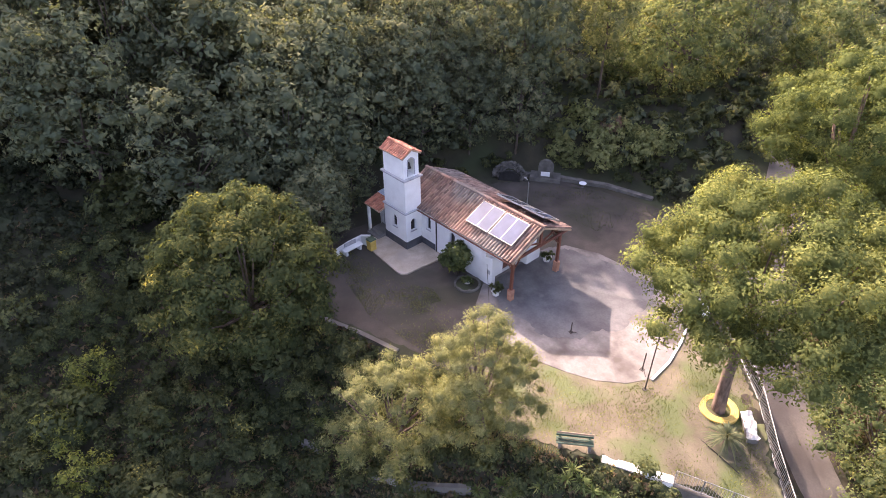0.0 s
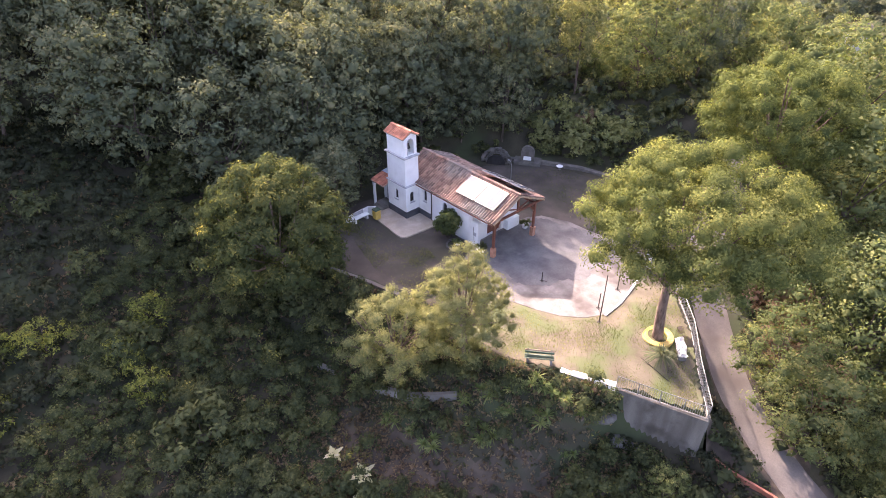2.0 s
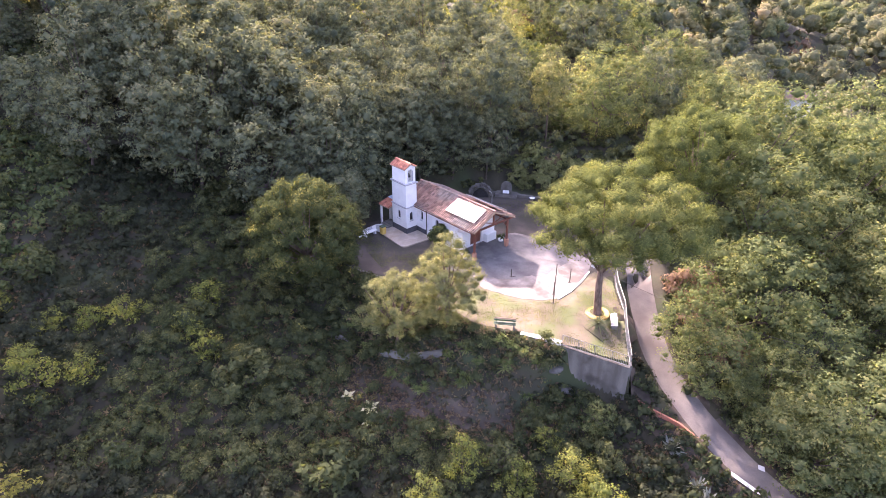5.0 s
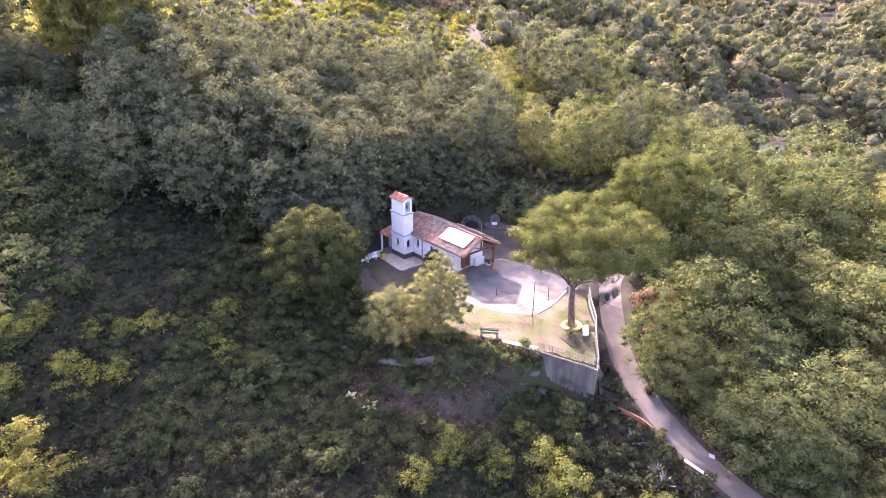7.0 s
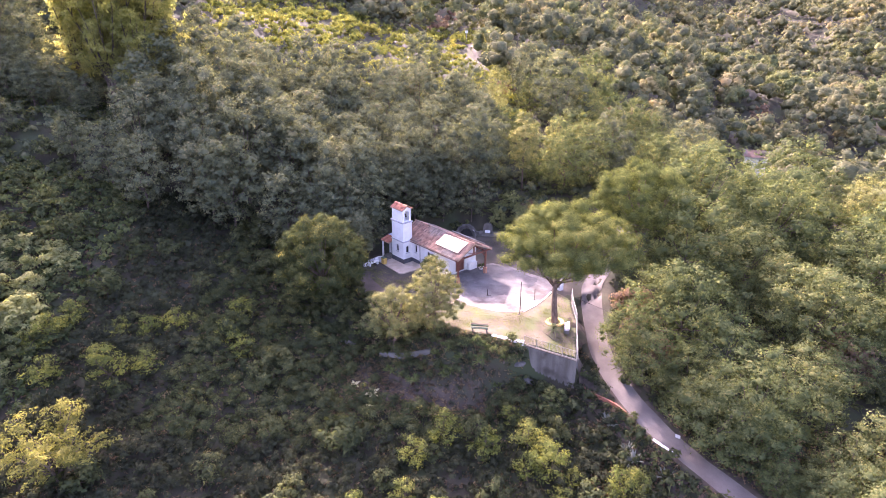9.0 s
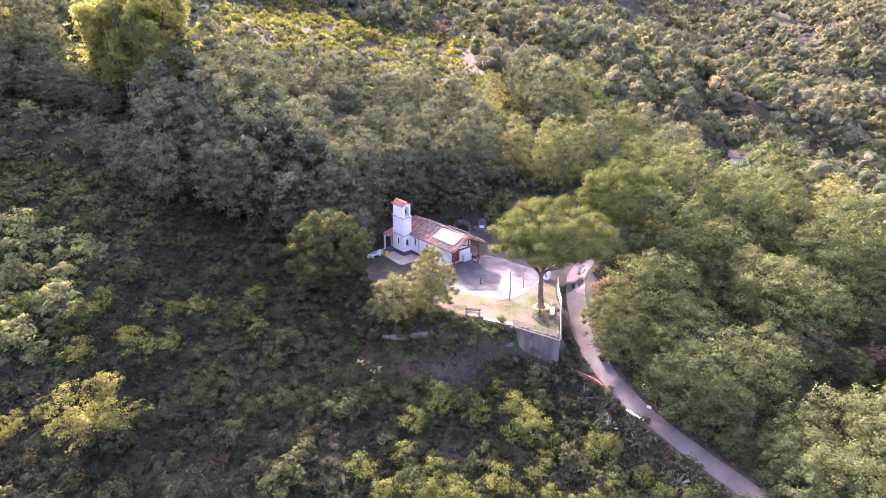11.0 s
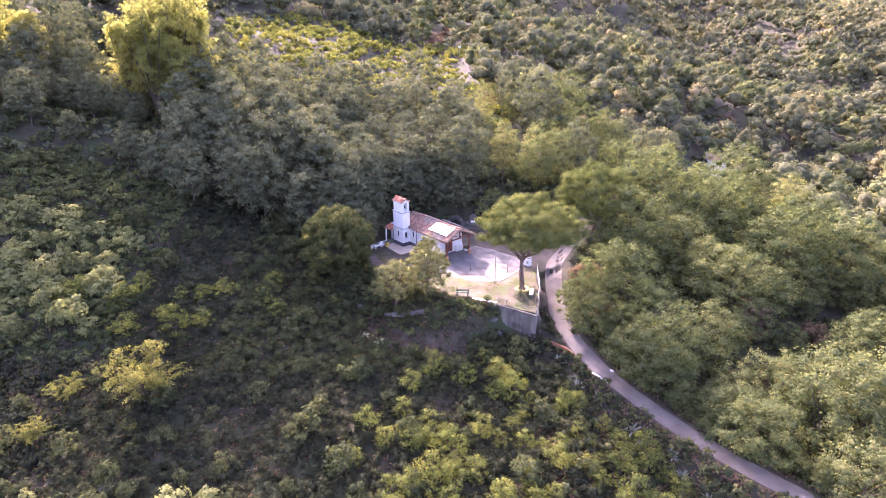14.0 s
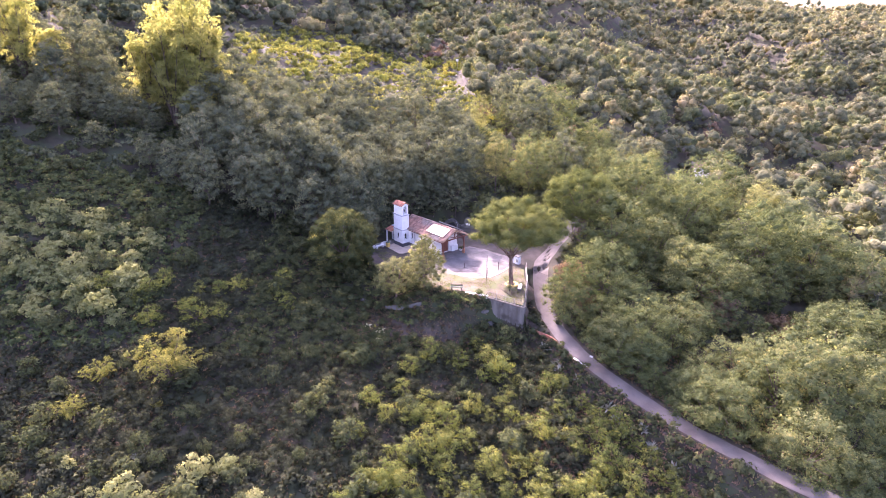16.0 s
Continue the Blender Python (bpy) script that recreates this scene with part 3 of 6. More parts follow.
def build_chapel():
    ch = empty("chapel", 0, 0, 0, "small white plastered chapel with a clay tile roof and a porch", "chapel")
    # nave walls, gables included
    bm = bmesh.new()
    outline = [(Y0, -0.3), (Y1, -0.3), (Y1, ZE + 0.12), (YR, ZR - 0.06), (Y0, ZE + 0.12)]
    a = [bm.verts.new((X0, y, z)) for y, z in outline]
    b = [bm.verts.new((X1, y, z)) for y, z in outline]
    bm.faces.new(a)
    bm.faces.new(b[::-1])
    for i in range(5):
        bm.faces.new((a[i], b[i], b[(i + 1) % 5], a[(i + 1) % 5]))
    nave = part("nave_wall", bm, WHITE, ch, "white plastered nave walls with faint stains")
    tools = [window_in(nave, ch, 0.75, Y0, 1.55, 0.42, 1.05, FRONT_TURN), window_in(nave, ch, 3.2, Y0, 1.25, 0.5, 1.2, FRONT_TURN)]
    tools.append(part("cutter", box((X1 - 1.6, 3.15, 0.06), (X1 + 0.3, 4.75, 2.35)), DARK))
    cut(nave, tools)
    bm = bmesh.new()
    for y in (3.17, 3.97):
        add_box(bm, (X1 - 0.28, y, 0.08), (X1 - 0.2, y + 0.77, 2.33), bevel=0.01)
    door = part("door", bm, WOOD_RED, ch, "dark red-brown wooden double door set back under the porch")
    for y in (3.3, 4.1):
        for z in (0.3, 1.25):
            part("door_panel", box((X1 - 0.2, y, z), (X1 - 0.18, y + 0.5, z + 0.75), bevel=0.008), WOOD_RED, door)
    part("handle", box((X1 - 0.19, 3.86, 1.05), (X1 - 0.13, 3.9, 1.25)), IRON, door)
    # plinth round the near wall
    part("plinth", box((0.0, Y0 - 0.03, -0.3), (1.45, Y0 + 0.1, 0.62), bevel=0.01), PLINTH, ch, "black painted plinth")
    part("downpipe", tube(bmesh.new(), [(1.62, Y0 - 0.06, ZE - 0.02), (1.62, Y0 - 0.06, 0.1)], [0.045, 0.045]), IRON, ch, "dark metal downpipe")
    # side walls that frame the porch front
    part("wing_wall", box((X1 - 0.05, Y0 - 0.004, -0.2), (X1 + 0.62, Y0 + 0.32, 2.2), bevel=0.02), WHITE, ch)
    part("porch_bench", box((X1 + 0.02, 5.0, -0.1), (X1 + 0.55, 6.4, 0.95), bevel=0.03), WHITE, ch, "white masonry bench block under the porch")
    part("notice_plate", box((X1 + 0.2, Y0 - 0.03, 0.95), (X1 + 0.45, Y0 - 0.008, 1.25)), CORNICE, ch)
    # roof: decks, tiles, ridge
    for side, (ye, label) in enumerate(((1.12, "weathered red-brown tiles, paler towards the porch"), (6.94, "weathered tiles"))):
        s = 1 if side == 0 else -1
        bm = bmesh.new()
        n = Vector((0, -(ZR - ZE) * s, abs(YR - ye))).normalized()
        pts = [Vector((X0 - 0.27, ye, ZE)), Vector((XE, ye, ZE)), Vector((XE, YR, ZR)), Vector((X0 - 0.27, YR, ZR))]
        lo = [bm.verts.new(p - n * 0.08) for p in pts]
        hi = [bm.verts.new(p) for p in pts]
        bm.faces.new(lo)
        bm.faces.new(hi)
        for i in range(4):
            bm.faces.new((lo[i], lo[(i + 1) % 4], hi[(i + 1) % 4], hi[i]))
        deck = part("roof_deck", bm, WOOD, ch, "pale wooden boards under the tiles")
        roof_tiles("roof_tiles", (X0 - 0.29, ye - 0.05 * s, ZE - 0.02), (XE - X0 + 0.31, 0, 0), (0, YR - ye, ZR - ZE), 48, 8, TILE, deck, 3 + side, label)
    ridge_tiles("ridge_tiles", (X0 - 0.3, YR, ZR + 0.08), (XE + 0.03, YR, ZR + 0.08), 26, TILE, ch)
    part("gutter", tube(bmesh.new(), [(X0 - 0.2, 1.03, ZE - 0.09), (XE, 1.03, ZE - 0.09)], [0.055, 0.055]), WOOD_RED, ch, "brown metal gutter along the eave")
    # porch: posts on brick footings, truss, rafters
    for y in (1.4, 5.98):
        post = part("post", box((8.66, y - 0.09, 0.85), (8.84, y + 0.09, 3.0), bevel=0.012), WOOD_RED, ch, "dark red wooden porch post")
        part("footing", box((8.58, y - 0.17, 0.0), (8.92, y + 0.17, 0.86), bevel=0.015), BRICK, post, "orange brick footing of a porch post")
        for s in (-1, 1):
            bm = bmesh.new()
            tube(bm, [(8.75, y, 2.3), (8.75 - 0.6 * (s > 0), y + (0.6 * (1 if y < 3 else -1) if s < 0 else 0), 2.92)], [0.05, 0.05], 4)
            part("brace", bm, WOOD_RED, post)
    part("tie_beam", box((8.67, 1.15, 3.0), (8.83, 6.9, 3.17), bevel=0.012), WOOD_RED, ch)
    part("king_post", box((8.69, YR - 0.08, 3.17), (8.81, YR + 0.08, 4.36)), WOOD_RED, ch)
    for ya, yb in ((1.2, YR), (6.86, YR)):
        bm = bmesh.new()
        tube(bm, [(8.75, ya, 3.06), (8.75, yb, 4.36)], [0.09, 0.09], 4)
        part("rafter", bm, WOOD_RED, ch)
        bm = bmesh.new()
        tube(bm, [(XE + 0.015, ya - 0.06 * (1 if ya < 3 else -1), 3.04), (XE + 0.015, yb, 4.43)], [0.08, 0.08], 4)
        part("bargeboard", bm, WOOD, ch, "pale brown bargeboard")
        bm = bmesh.new()
        tube(bm, [(8.75, YR, 3.25), (8.75, (ya + YR) / 2, 3.72)], [0.06, 0.06], 4)
        part("strut", bm, WOOD_RED, ch)
    for y in (1.4, 5.98):
        part("wall_plate", box((X1 + 0.0, y - 0.07, 3.0), (8.66, y + 0.07, 3.14), bevel=0.01), WOOD_RED, ch)
    # bell tower
    tw = dict(x0=-2.42, x1=0.0, y0=0.0, y1=1.44)
    lower = part("tower_base", box((tw["x0"], 0, -0.3), (0, Y0 + 0.05, 3.0)), WHITE, ch, "white plastered lower stage of the bell tower")
    tools = [window_in(lower, ch, -1.25, 0, 1.55, 0.46, 0.95, FRONT_TURN), window_in(lower, ch, 0, 0.68, 1.5, 0.46, 0.95, SIDE_TURN)]
    cut(lower, tools)
    part("tower_plinth", box((tw["x0"] - 0.03, -0.035, -0.3), (0.035, Y0 - 0.035, 0.72), bevel=0.01), PLINTH, ch, "black painted plinth of the tower")
    part("cornice", box((tw["x0"] - 0.1, -0.1, 3.0), (0.1, 1.56, 3.12), bevel=0.03), CORNICE, ch, "grey stone cornice")
    part("tower_shaft", box((tw["x0"] + 0.04, 0.04, 3.12), (-0.04, 1.46, 5.55), bevel=0.01), WHITE, ch)
    part("cornice", box((tw["x0"] - 0.12, -0.1, 5.55), (0.1, 1.58, 5.68), bevel=0.03), CORNICE, ch, "grey stone cornice")
    bm = bmesh.new()
    bx0, bx1, by0, by1, bz0, bz1, bzr = -2.3, -0.14, 0.08, 1.4, 5.68, 7.28, 7.62
    outline = [(by0, bz0), (by1, bz0), (by1, bz1), ((by0 + by1) / 2, bzr), (by0, bz1)]
    a = [bm.verts.new((bx0, y, z)) for y, z in outline]
    b = [bm.verts.new((bx1, y, z)) for y, z in outline]
    bm.faces.new(a)
    bm.faces.new(b[::-1])
    for i in range(5):
        bm.faces.new((a[i], b[i], b[(i + 1) % 5], a[(i + 1) % 5]))
    belfry = part("belfry", bm, WHITE, ch, "white belfry with an arched bell opening")
    m = Matrix.Translation((bx1, 0.74, 5.78)) @ SIDE_TURN
    cut(belfry, [part("cutter", arch_solid(0.56, 1.3, 0.75, m @ Matrix.Translation((0, -0.1, 0))), DARK)])
    part("bell_opening_frame", arch_ring(0.56, 1.3, 0.06, 0.05, m @ Matrix.Translation((0, -0.03, 0.0))), CORNICE, belfry)
    # bell in the opening
    bm = bmesh.new()
    prof = [(0.04, 0.42), (0.11, 0.4), (0.14, 0.28), (0.17, 0.12), (0.23, 0.0)]
    rings = [[bm.verts.new((-0.45 + r * math.cos(6.2832 * k / 12), 0.74 + r * math.sin(6.2832 * k / 12), 6.25 + z)) for k in range(12)] for r, z in prof]
    for p, q in zip(rings, rings[1:]):
        for k in range(12):
            bm.faces.new((p[k], p[(k + 1) % 12], q[(k + 1) % 12], q[k]))
    bm.faces.new(rings[0])
    part("bell", bm, IRON, belfry, "dark bronze bell")
    ym = (by0 + by1) / 2
    for ye, s in ((by0 - 0.14, 1), (by1 + 0.14, -1)):
        za = bz1 - 0.02
        bm = bmesh.new()
        pts = [(bx0 - 0.14, ye, za), (bx1 + 0.14, ye, za), (bx1 + 0.14, ym, bzr + 0.08), (bx0 - 0.14, ym, bzr + 0.08)]
        lo, hi = [bm.verts.new((x, y, z - 0.07)) for x, y, z in pts], [bm.verts.new(p) for p in pts]
        bm.faces.new(lo)
        bm.faces.new(hi)
        for i in range(4):
            bm.faces.new((lo[i], lo[(i + 1) % 4], hi[(i + 1) % 4], hi[i]))
        deck = part("tower_roof", bm, WOOD, ch)
        roof_tiles("tower_tiles", (bx0 - 0.16, ye - 0.03 * s, za), (bx1 - bx0 + 0.32, 0, 0), (0, ym - ye, bzr + 0.08 - za), 13, 3, TILE_RED, deck, 9, "bright red clay tiles")
    ridge_tiles("tower_ridge", (bx0 - 0.15, ym, bzr + 0.14), (bx1 + 0.16, ym, bzr + 0.14), 6, TILE_RED, ch)
    # lean-to behind the tower: red tiles and a blue sheet over a side door
    part("side_room", box((-4.05, 0.75, -0.3), (-2.43, 3.6, 2.35)), WHITE, ch)
    part("side_door", box((-3.55, 0.69, 0.3), (-2.7, 0.78, 2.15), bevel=0.01), CORNICE, ch, "grey metal side door")
    part("pillar", box((-4.08, -0.42, -0.2), (-3.88, -0.22, 2.3), bevel=0.015), WHITE, ch)
    bm = bmesh.new()
    lo = [bm.verts.new(p) for p in ((-4.2, -0.5, 2.3), (-2.44, -0.5, 2.3), (-2.44, 0.75, 2.66), (-4.2, 0.75, 2.66))]
    hi = [bm.verts.new(v.co + Vector((0, 0, 0.07))) for v in lo]
    bm.faces.new(lo)
    bm.faces.new(hi)
    for i in range(4):
        bm.faces.new((lo[i], lo[(i + 1) % 4], hi[(i + 1) % 4], hi[i]))
    deck = part("side_roof", bm, WOOD, ch)
    roof_tiles("side_tiles", (-4.22, -0.52, 2.38), (1.76, 0, 0), (0, 1.27, 0.36), 8, 4, TILE_RED, deck, 5, "orange-red clay tiles")
    bm = bmesh.new()
    n = 20
    rows = [[bm.verts.new((-4.3 + 1.85 * i / n, y, z + 0.03 * (i % 2))) for i in range(n + 1)] for y, z in ((0.78, 2.78), (3.7, 3.15))]
    for i in range(n):
        bm.faces.new((rows[0][i], rows[0][i + 1], rows[1][i + 1], rows[1][i]))
    bmesh.ops.solidify(bm, geom=bm.faces[:], thickness=0.02)
    part("sheet_roof", bm, SHEET, ch, "pale blue corrugated sheet roof")
    return ch


build_chapel()


def build_solar():
    """Two collectors on the near slope, two on the far one, each in a pale frame on the tiles."""
    ang = math.degrees(math.atan2(ZR - ZE, YR - 1.12))
    first = None
    for near, x in ((True, 4.05), (True, 6.15), (False, 4.3), (False, 6.45)):
        e = empty("solar_panel", 0, 0, 0, "glazed solar collector in a pale frame on roof tiles", "solar panel", "solar panels")
        bm = add_box(add_box(add_box(add_box(add_box(bmesh.new(), (0, 0, 0), (2.0, 0.05, 0.09)), (0, 1.85, 0), (2.0, 1.9, 0.09)), (0, 0, 0), (0.05, 1.9, 0.09)), (1.95, 0, 0), (2.0, 1.9, 0.09)), (0.97, 0, 0), (1.03, 1.9, 0.09))
        part("frame", bm, RAIL, e)
        for px in (0.05, 1.03):
            part("pane", box((px, 0.05, 0.03), (px + 0.92, 1.85, 0.075)), SOLAR, e, "blue-black glass pane")
        if near:
            e.matrix_world = pose(x, 1.85, ZE + (1.85 - 1.12) * math.tan(radians(ang)) + 0.18, ang)
        else:
            e.matrix_world = pose(x + 2.0, 6.1, ZE + (6.94 - 6.1) * math.tan(radians(ang)) + 0.32, ang + 3, 0, 180)


build_solar()


# ---- walls, railings and yard fittings ----
def wall_line(name, pts, thick, top, foot, material, label, category="wall"):
    """A wall along points; top gives a height for each point, the foot reaches into the ground."""
    bm = bmesh.new()
    left, right = [], []
    for i, (x, y) in enumerate(pts):
        a, b = Vector(pts[max(i - 1, 0)]), Vector(pts[min(i + 1, len(pts) - 1)])
        way = (b - a).normalized()
        s = Vector((way.y, -way.x)) * thick / 2
        z0 = foot if not isinstance(foot, (list, tuple)) else foot[i]
        for side, k in ((left, 1), (right, -1)):
            side.append((bm.verts.new((x + k * s.x, y + k * s.y, z0)), bm.verts.new((x + k * s.x, y + k * s.y, top[i]))))
    for i in range(len(pts) - 1):
        for side in (left, right):
            bm.faces.new((side[i][0], side[i + 1][0], side[i + 1][1], side[i][1]))
        bm.faces.new((left[i][1], left[i + 1][1], right[i + 1][1], right[i][1]))
        bm.faces.new((left[i][0], left[i + 1][0], right[i + 1][0], right[i][0]))
    for e in (0, -1):
        bm.faces.new((left[e][0], left[e][1], right[e][1], right[e][0]))
    return tagged(part(name, bm, material), label, category, kind="structure")


wall_line("retaining_wall", [(22.6, -2.65), (25.0, -1.45), (27.5, -0.2)], 0.3, [-0.3, -0.62, -0.95], -4.5, WALL_STAINED, "grey concrete retaining wall, weather-stained")
wall_line("road_wall", [(27.42, -0.06), (25.4, 2.5), (23.3, 5.3), (21.2, 7.3), (19.8, 9.0)], 0.28, [-0.94, -0.75, -0.4, -0.05, 0.15], -4.5, WALL_STAINED, "grey concrete retaining wall beside the road")
wall_line("white_wall", [(19.8, -4.15), (21.3, -3.35), (22.72, -2.6)], 0.42, [0.02, -0.02, -0.06], -3.0, WHITE, "low white painted retaining wall")
LOW_A, LOW_B = [(6.4, -13.8), (7.2, -13.4), (8.1, -13.0)], [(10.8, -11.8), (12.2, -11.2), (13.4, -10.7), (14.8, -9.9), (16.0, -9.2)]
wall_line("terrace_wall", LOW_A, 0.25, [ground_at(x, y) + 0.45 for x, y in LOW_A], -5.5, CONCRETE, "low pale grey terrace wall among shrubs")
wall_line("terrace_wall", LOW_B, 0.25, [ground_at(x, y) + 0.5 for x, y in LOW_B], -5.5, CONCRETE, "low curved pale terrace wall among shrubs")
wall_line("garden_wall", [(16.8, -6.5), (19.7, -4.3)], 0.3, [-0.3, -0.15], -3, CONCRETE, "low grey wall edge below the bench")
wall_line("churchyard_wall", [(-2.85, -4.2), (-3.05, -2.9), (-3.0, -1.85), (-2.2, -1.62)], 0.22, [0.55, 0.6, 0.7, 1.0], -0.6, WHITE, "low white plastered yard wall beside the tower")
wall_line("yard_edge", [(1.6, -8.7), (4.8, -7.6), (7.5, -6.9)], 0.3, [0.12, 0.12, 0.12], -2.0, CONCRETE, "pale concrete edge of the yard above the slope")
wall_line("back_wall", [(-3.5, 13.6), (0, 16.2), (4.2, 18.4), (8, 19.4)], 0.5, [0.32, 0.35, 0.3, 0.2], -0.5, STONE, "low rough stone wall at the foot of the bank")


def railing(pts, tops, height, label, gap=0.13, group=""):
    e = empty("railing", 0, 0, 0, label, "railing")
    n_posts = []
    for i in range(len(pts) - 1):
        a, b = Vector((*pts[i], tops[i])), Vector((*pts[i + 1], tops[i + 1]))
        up = Vector((0, 0, height))
        for f in (0.06, 1.0):
            part("rail", tube(bmesh.new(), [a + up * f, b + up * f], [0.022, 0.022], 6), RAIL, e)
        n = max(2, round((b - a).length / 1.6))
        for k in range(n + (i == len(pts) - 2)):
            p = a.lerp(b, k / n)
            part("post", tube(bmesh.new(), [p, p + up], [0.03, 0.03], 6), RAIL, e)
        for k in range(int((b - a).length / gap)):
            p = a.lerp(b, (k + 0.5) * gap / (b - a).length) + up * 0.06
            if not n_posts:
                n_posts.append(part("bar", tube(bmesh.new(), [(0, 0, 0), up * 0.94], [0.011, 0.011], 4), RAIL, e))
                bar = n_posts[0]
            else:
                bar = new("bar", n_posts[0].data)
                bar.parent = e
            bar.location = p
    return e


railing([(22.75, -2.6), (25.0, -1.45), (27.4, -0.2)], [-0.3, -0.62, -0.95], 0.95, "grey steel bar railing on the retaining wall")
railing([(27.38, 0.0), (25.36, 2.5), (23.26, 5.3), (21.2, 7.28), (19.9, 8.8)], [-0.94, -0.75, -0.4, -0.05, 0.15], 1.0, "grey steel bar railing above the road")
tagged(part("chapel_terrace", prism([(-2.95, -1.55), (-1.3, -1.98), (1.5, -2.2), (1.95, -2.15), (2.2, -1.85), (2.5, 1.44), (0.0, 1.44), (-2.95, 0.7)], -0.3, 0.13), TERRACE), "pale paved terrace round the tower foot", "terrace", kind="structure")


def build_bench(m):
    e = empty("garden_bench", 0, 0, 0, "green bench with pale top slats on concrete feet", "bench")
    for x in (0.18, 1.62):
        part("foot", box((x - 0.06, 0.0, 0.0), (x + 0.06, 0.45, 0.42), bevel=0.015), CONCRETE, e)
        part("back_support", box((x - 0.04, 0.44, 0.2), (x + 0.04, 0.5, 0.88)), GREEN, e)
    for k in range(3):
        part("seat_slat", box((0, 0.02 + 0.15 * k, 0.42), (1.8, 0.14 + 0.15 * k, 0.46), bevel=0.008), GREEN, e)
    for k in range(2):
        part("back_slat", box((0, 0.4, 0.55 + 0.17 * k), (1.8, 0.44, 0.68 + 0.17 * k), bevel=0.008), GREEN if k == 0 else WOOD, e)
    e.matrix_world = m
    return e


build_bench(pose(17.95, -5.4, 0.02, 0, 0, 40))


def build_ring_planter():
    """A thick yellow ring round the pine's foot, hollow in the middle."""
    bm = bmesh.new()
    prof = [(1.03, -0.05), (1.04, 0.1), (1.0, 0.13), (0.94, 0.135), (0.92, 0.115), (0.9, 0.14), (0.84, 0.145), (0.82, 0.12), (0.8, 0.145), (0.74, 0.145), (0.72, 0.12), (0.7, 0.14), (0.64, 0.13), (0.62, 0.08), (0.62, -0.05)]
    rings = [[bm.verts.new((r * math.cos(6.2832 * k / 40), r * math.sin(6.2832 * k / 40), z)) for k in range(40)] for r, z in prof]
    for p, q in zip(rings, rings[1:] + rings[:1]):
        for k in range(40):
            bm.faces.new((p[k], p[(k + 1) % 40], q[(k + 1) % 40], q[k]))
    ob = part("tree_ring", bm, YELLOW, None, "", True)
    ob.matrix_world = pose(22.05, 3.05, ground_at(22.05, 3.05))
    return tagged(ob, "yellow painted concrete ring round the pine trunk", "planter ring")


build_ring_planter()


# ---- plants ----
def blobs_crown(rng, blobs, per, size, long=1.15, wide=0.85, droop=0.15, under=-0.5, out=None, fill=(0.42, 1.15), rough=0.4, round_up=0.45):
    """Loose leaves on the shells of many small clumps: blobs is (n, 4) of centre and radius."""
    n = len(blobs)
    counts = np.maximum(4, (per * (blobs[:, 3] / blobs[:, 3].mean()) ** 2)).astype(int)
    idx = np.repeat(np.arange(n), counts)
    d = rng.normal(size=(len(idx), 3))
    d /= np.linalg.norm(d, axis=1, keepdims=True)
    d[:, 2] = np.where(d[:, 2] < under, -d[:, 2], d[:, 2])
    rad = blobs[idx, 3:4] * rng.uniform(*fill, (len(idx), 1))
    p = blobs[idx, :3] + d * rad * (1, 1, 0.8)
    whole = d if out is None else out[idx]
    nrm = d + 0.4 * whole + rng.normal(scale=0.5, size=d.shape) + (0, 0, 0.2)
    nrm /= np.linalg.norm(nrm, axis=1, keepdims=True)
    soft = 0.8 * d + round_up * whole + rough * nrm + (0, 0, 0.15)
    soft /= np.linalg.norm(soft, axis=1, keepdims=True)
    t = np.cross(nrm, rng.normal(size=d.shape))
    t /= np.linalg.norm(t, axis=1, keepdims=True)
    b = np.cross(nrm, t)
    flip = np.where(np.sum(nrm * soft, axis=1, keepdims=True) < 0, -1.0, 1.0)
    t[:, 2] -= droop
    s = size * rng.uniform(0.6, 1.4, (len(idx), 1))
    side = b * s * flip * wide / 2
    return np.stack([p + side, p - side, p + t * s * long], 1).reshape(-1, 3), soft


def spread_out(rng, p, n):
    """Picks n of the points so that they stand well apart."""
    keep, gap = [0], np.full(len(p), 1e9)
    for _ in range(n - 1):
        gap = np.minimum(gap, np.sum((p - p[keep[-1]]) ** 2, axis=1))
        keep.append(int(np.argmax(gap * rng.uniform(0.5, 1.0, len(p)))))
    return p[keep]


def crown_blobs(rng, n, rx, rz, cz, blob, shell=0.55, flat_bottom=0.0, taper=0.0):
    """Clumps that stand apart on the outer part of a crown, with dark gaps between them."""
    d = rng.normal(size=(n * 4, 3))
    d /= np.linalg.norm(d, axis=1, keepdims=True)
    r = rng.uniform(shell, 1.0, (n * 4, 1)) ** 0.7
    p = d * r * (rx, rx, rz)
    if flat_bottom:
        p[:, 2] = np.where(p[:, 2] < 0, p[:, 2] * (1 - flat_bottom), p[:, 2])
    if taper:
        k = 1 - taper * np.clip(p[:, 2] / rz, -0.3, 1)
        p[:, :2] *= k[:, None]
    p = spread_out(rng, p, n)
    p[:, 2] += cz
    p[:, :2] += rng.normal(scale=rx * 0.05, size=(n, 2))
    return np.column_stack([p, blob * rng.uniform(0.6, 1.35, n)])


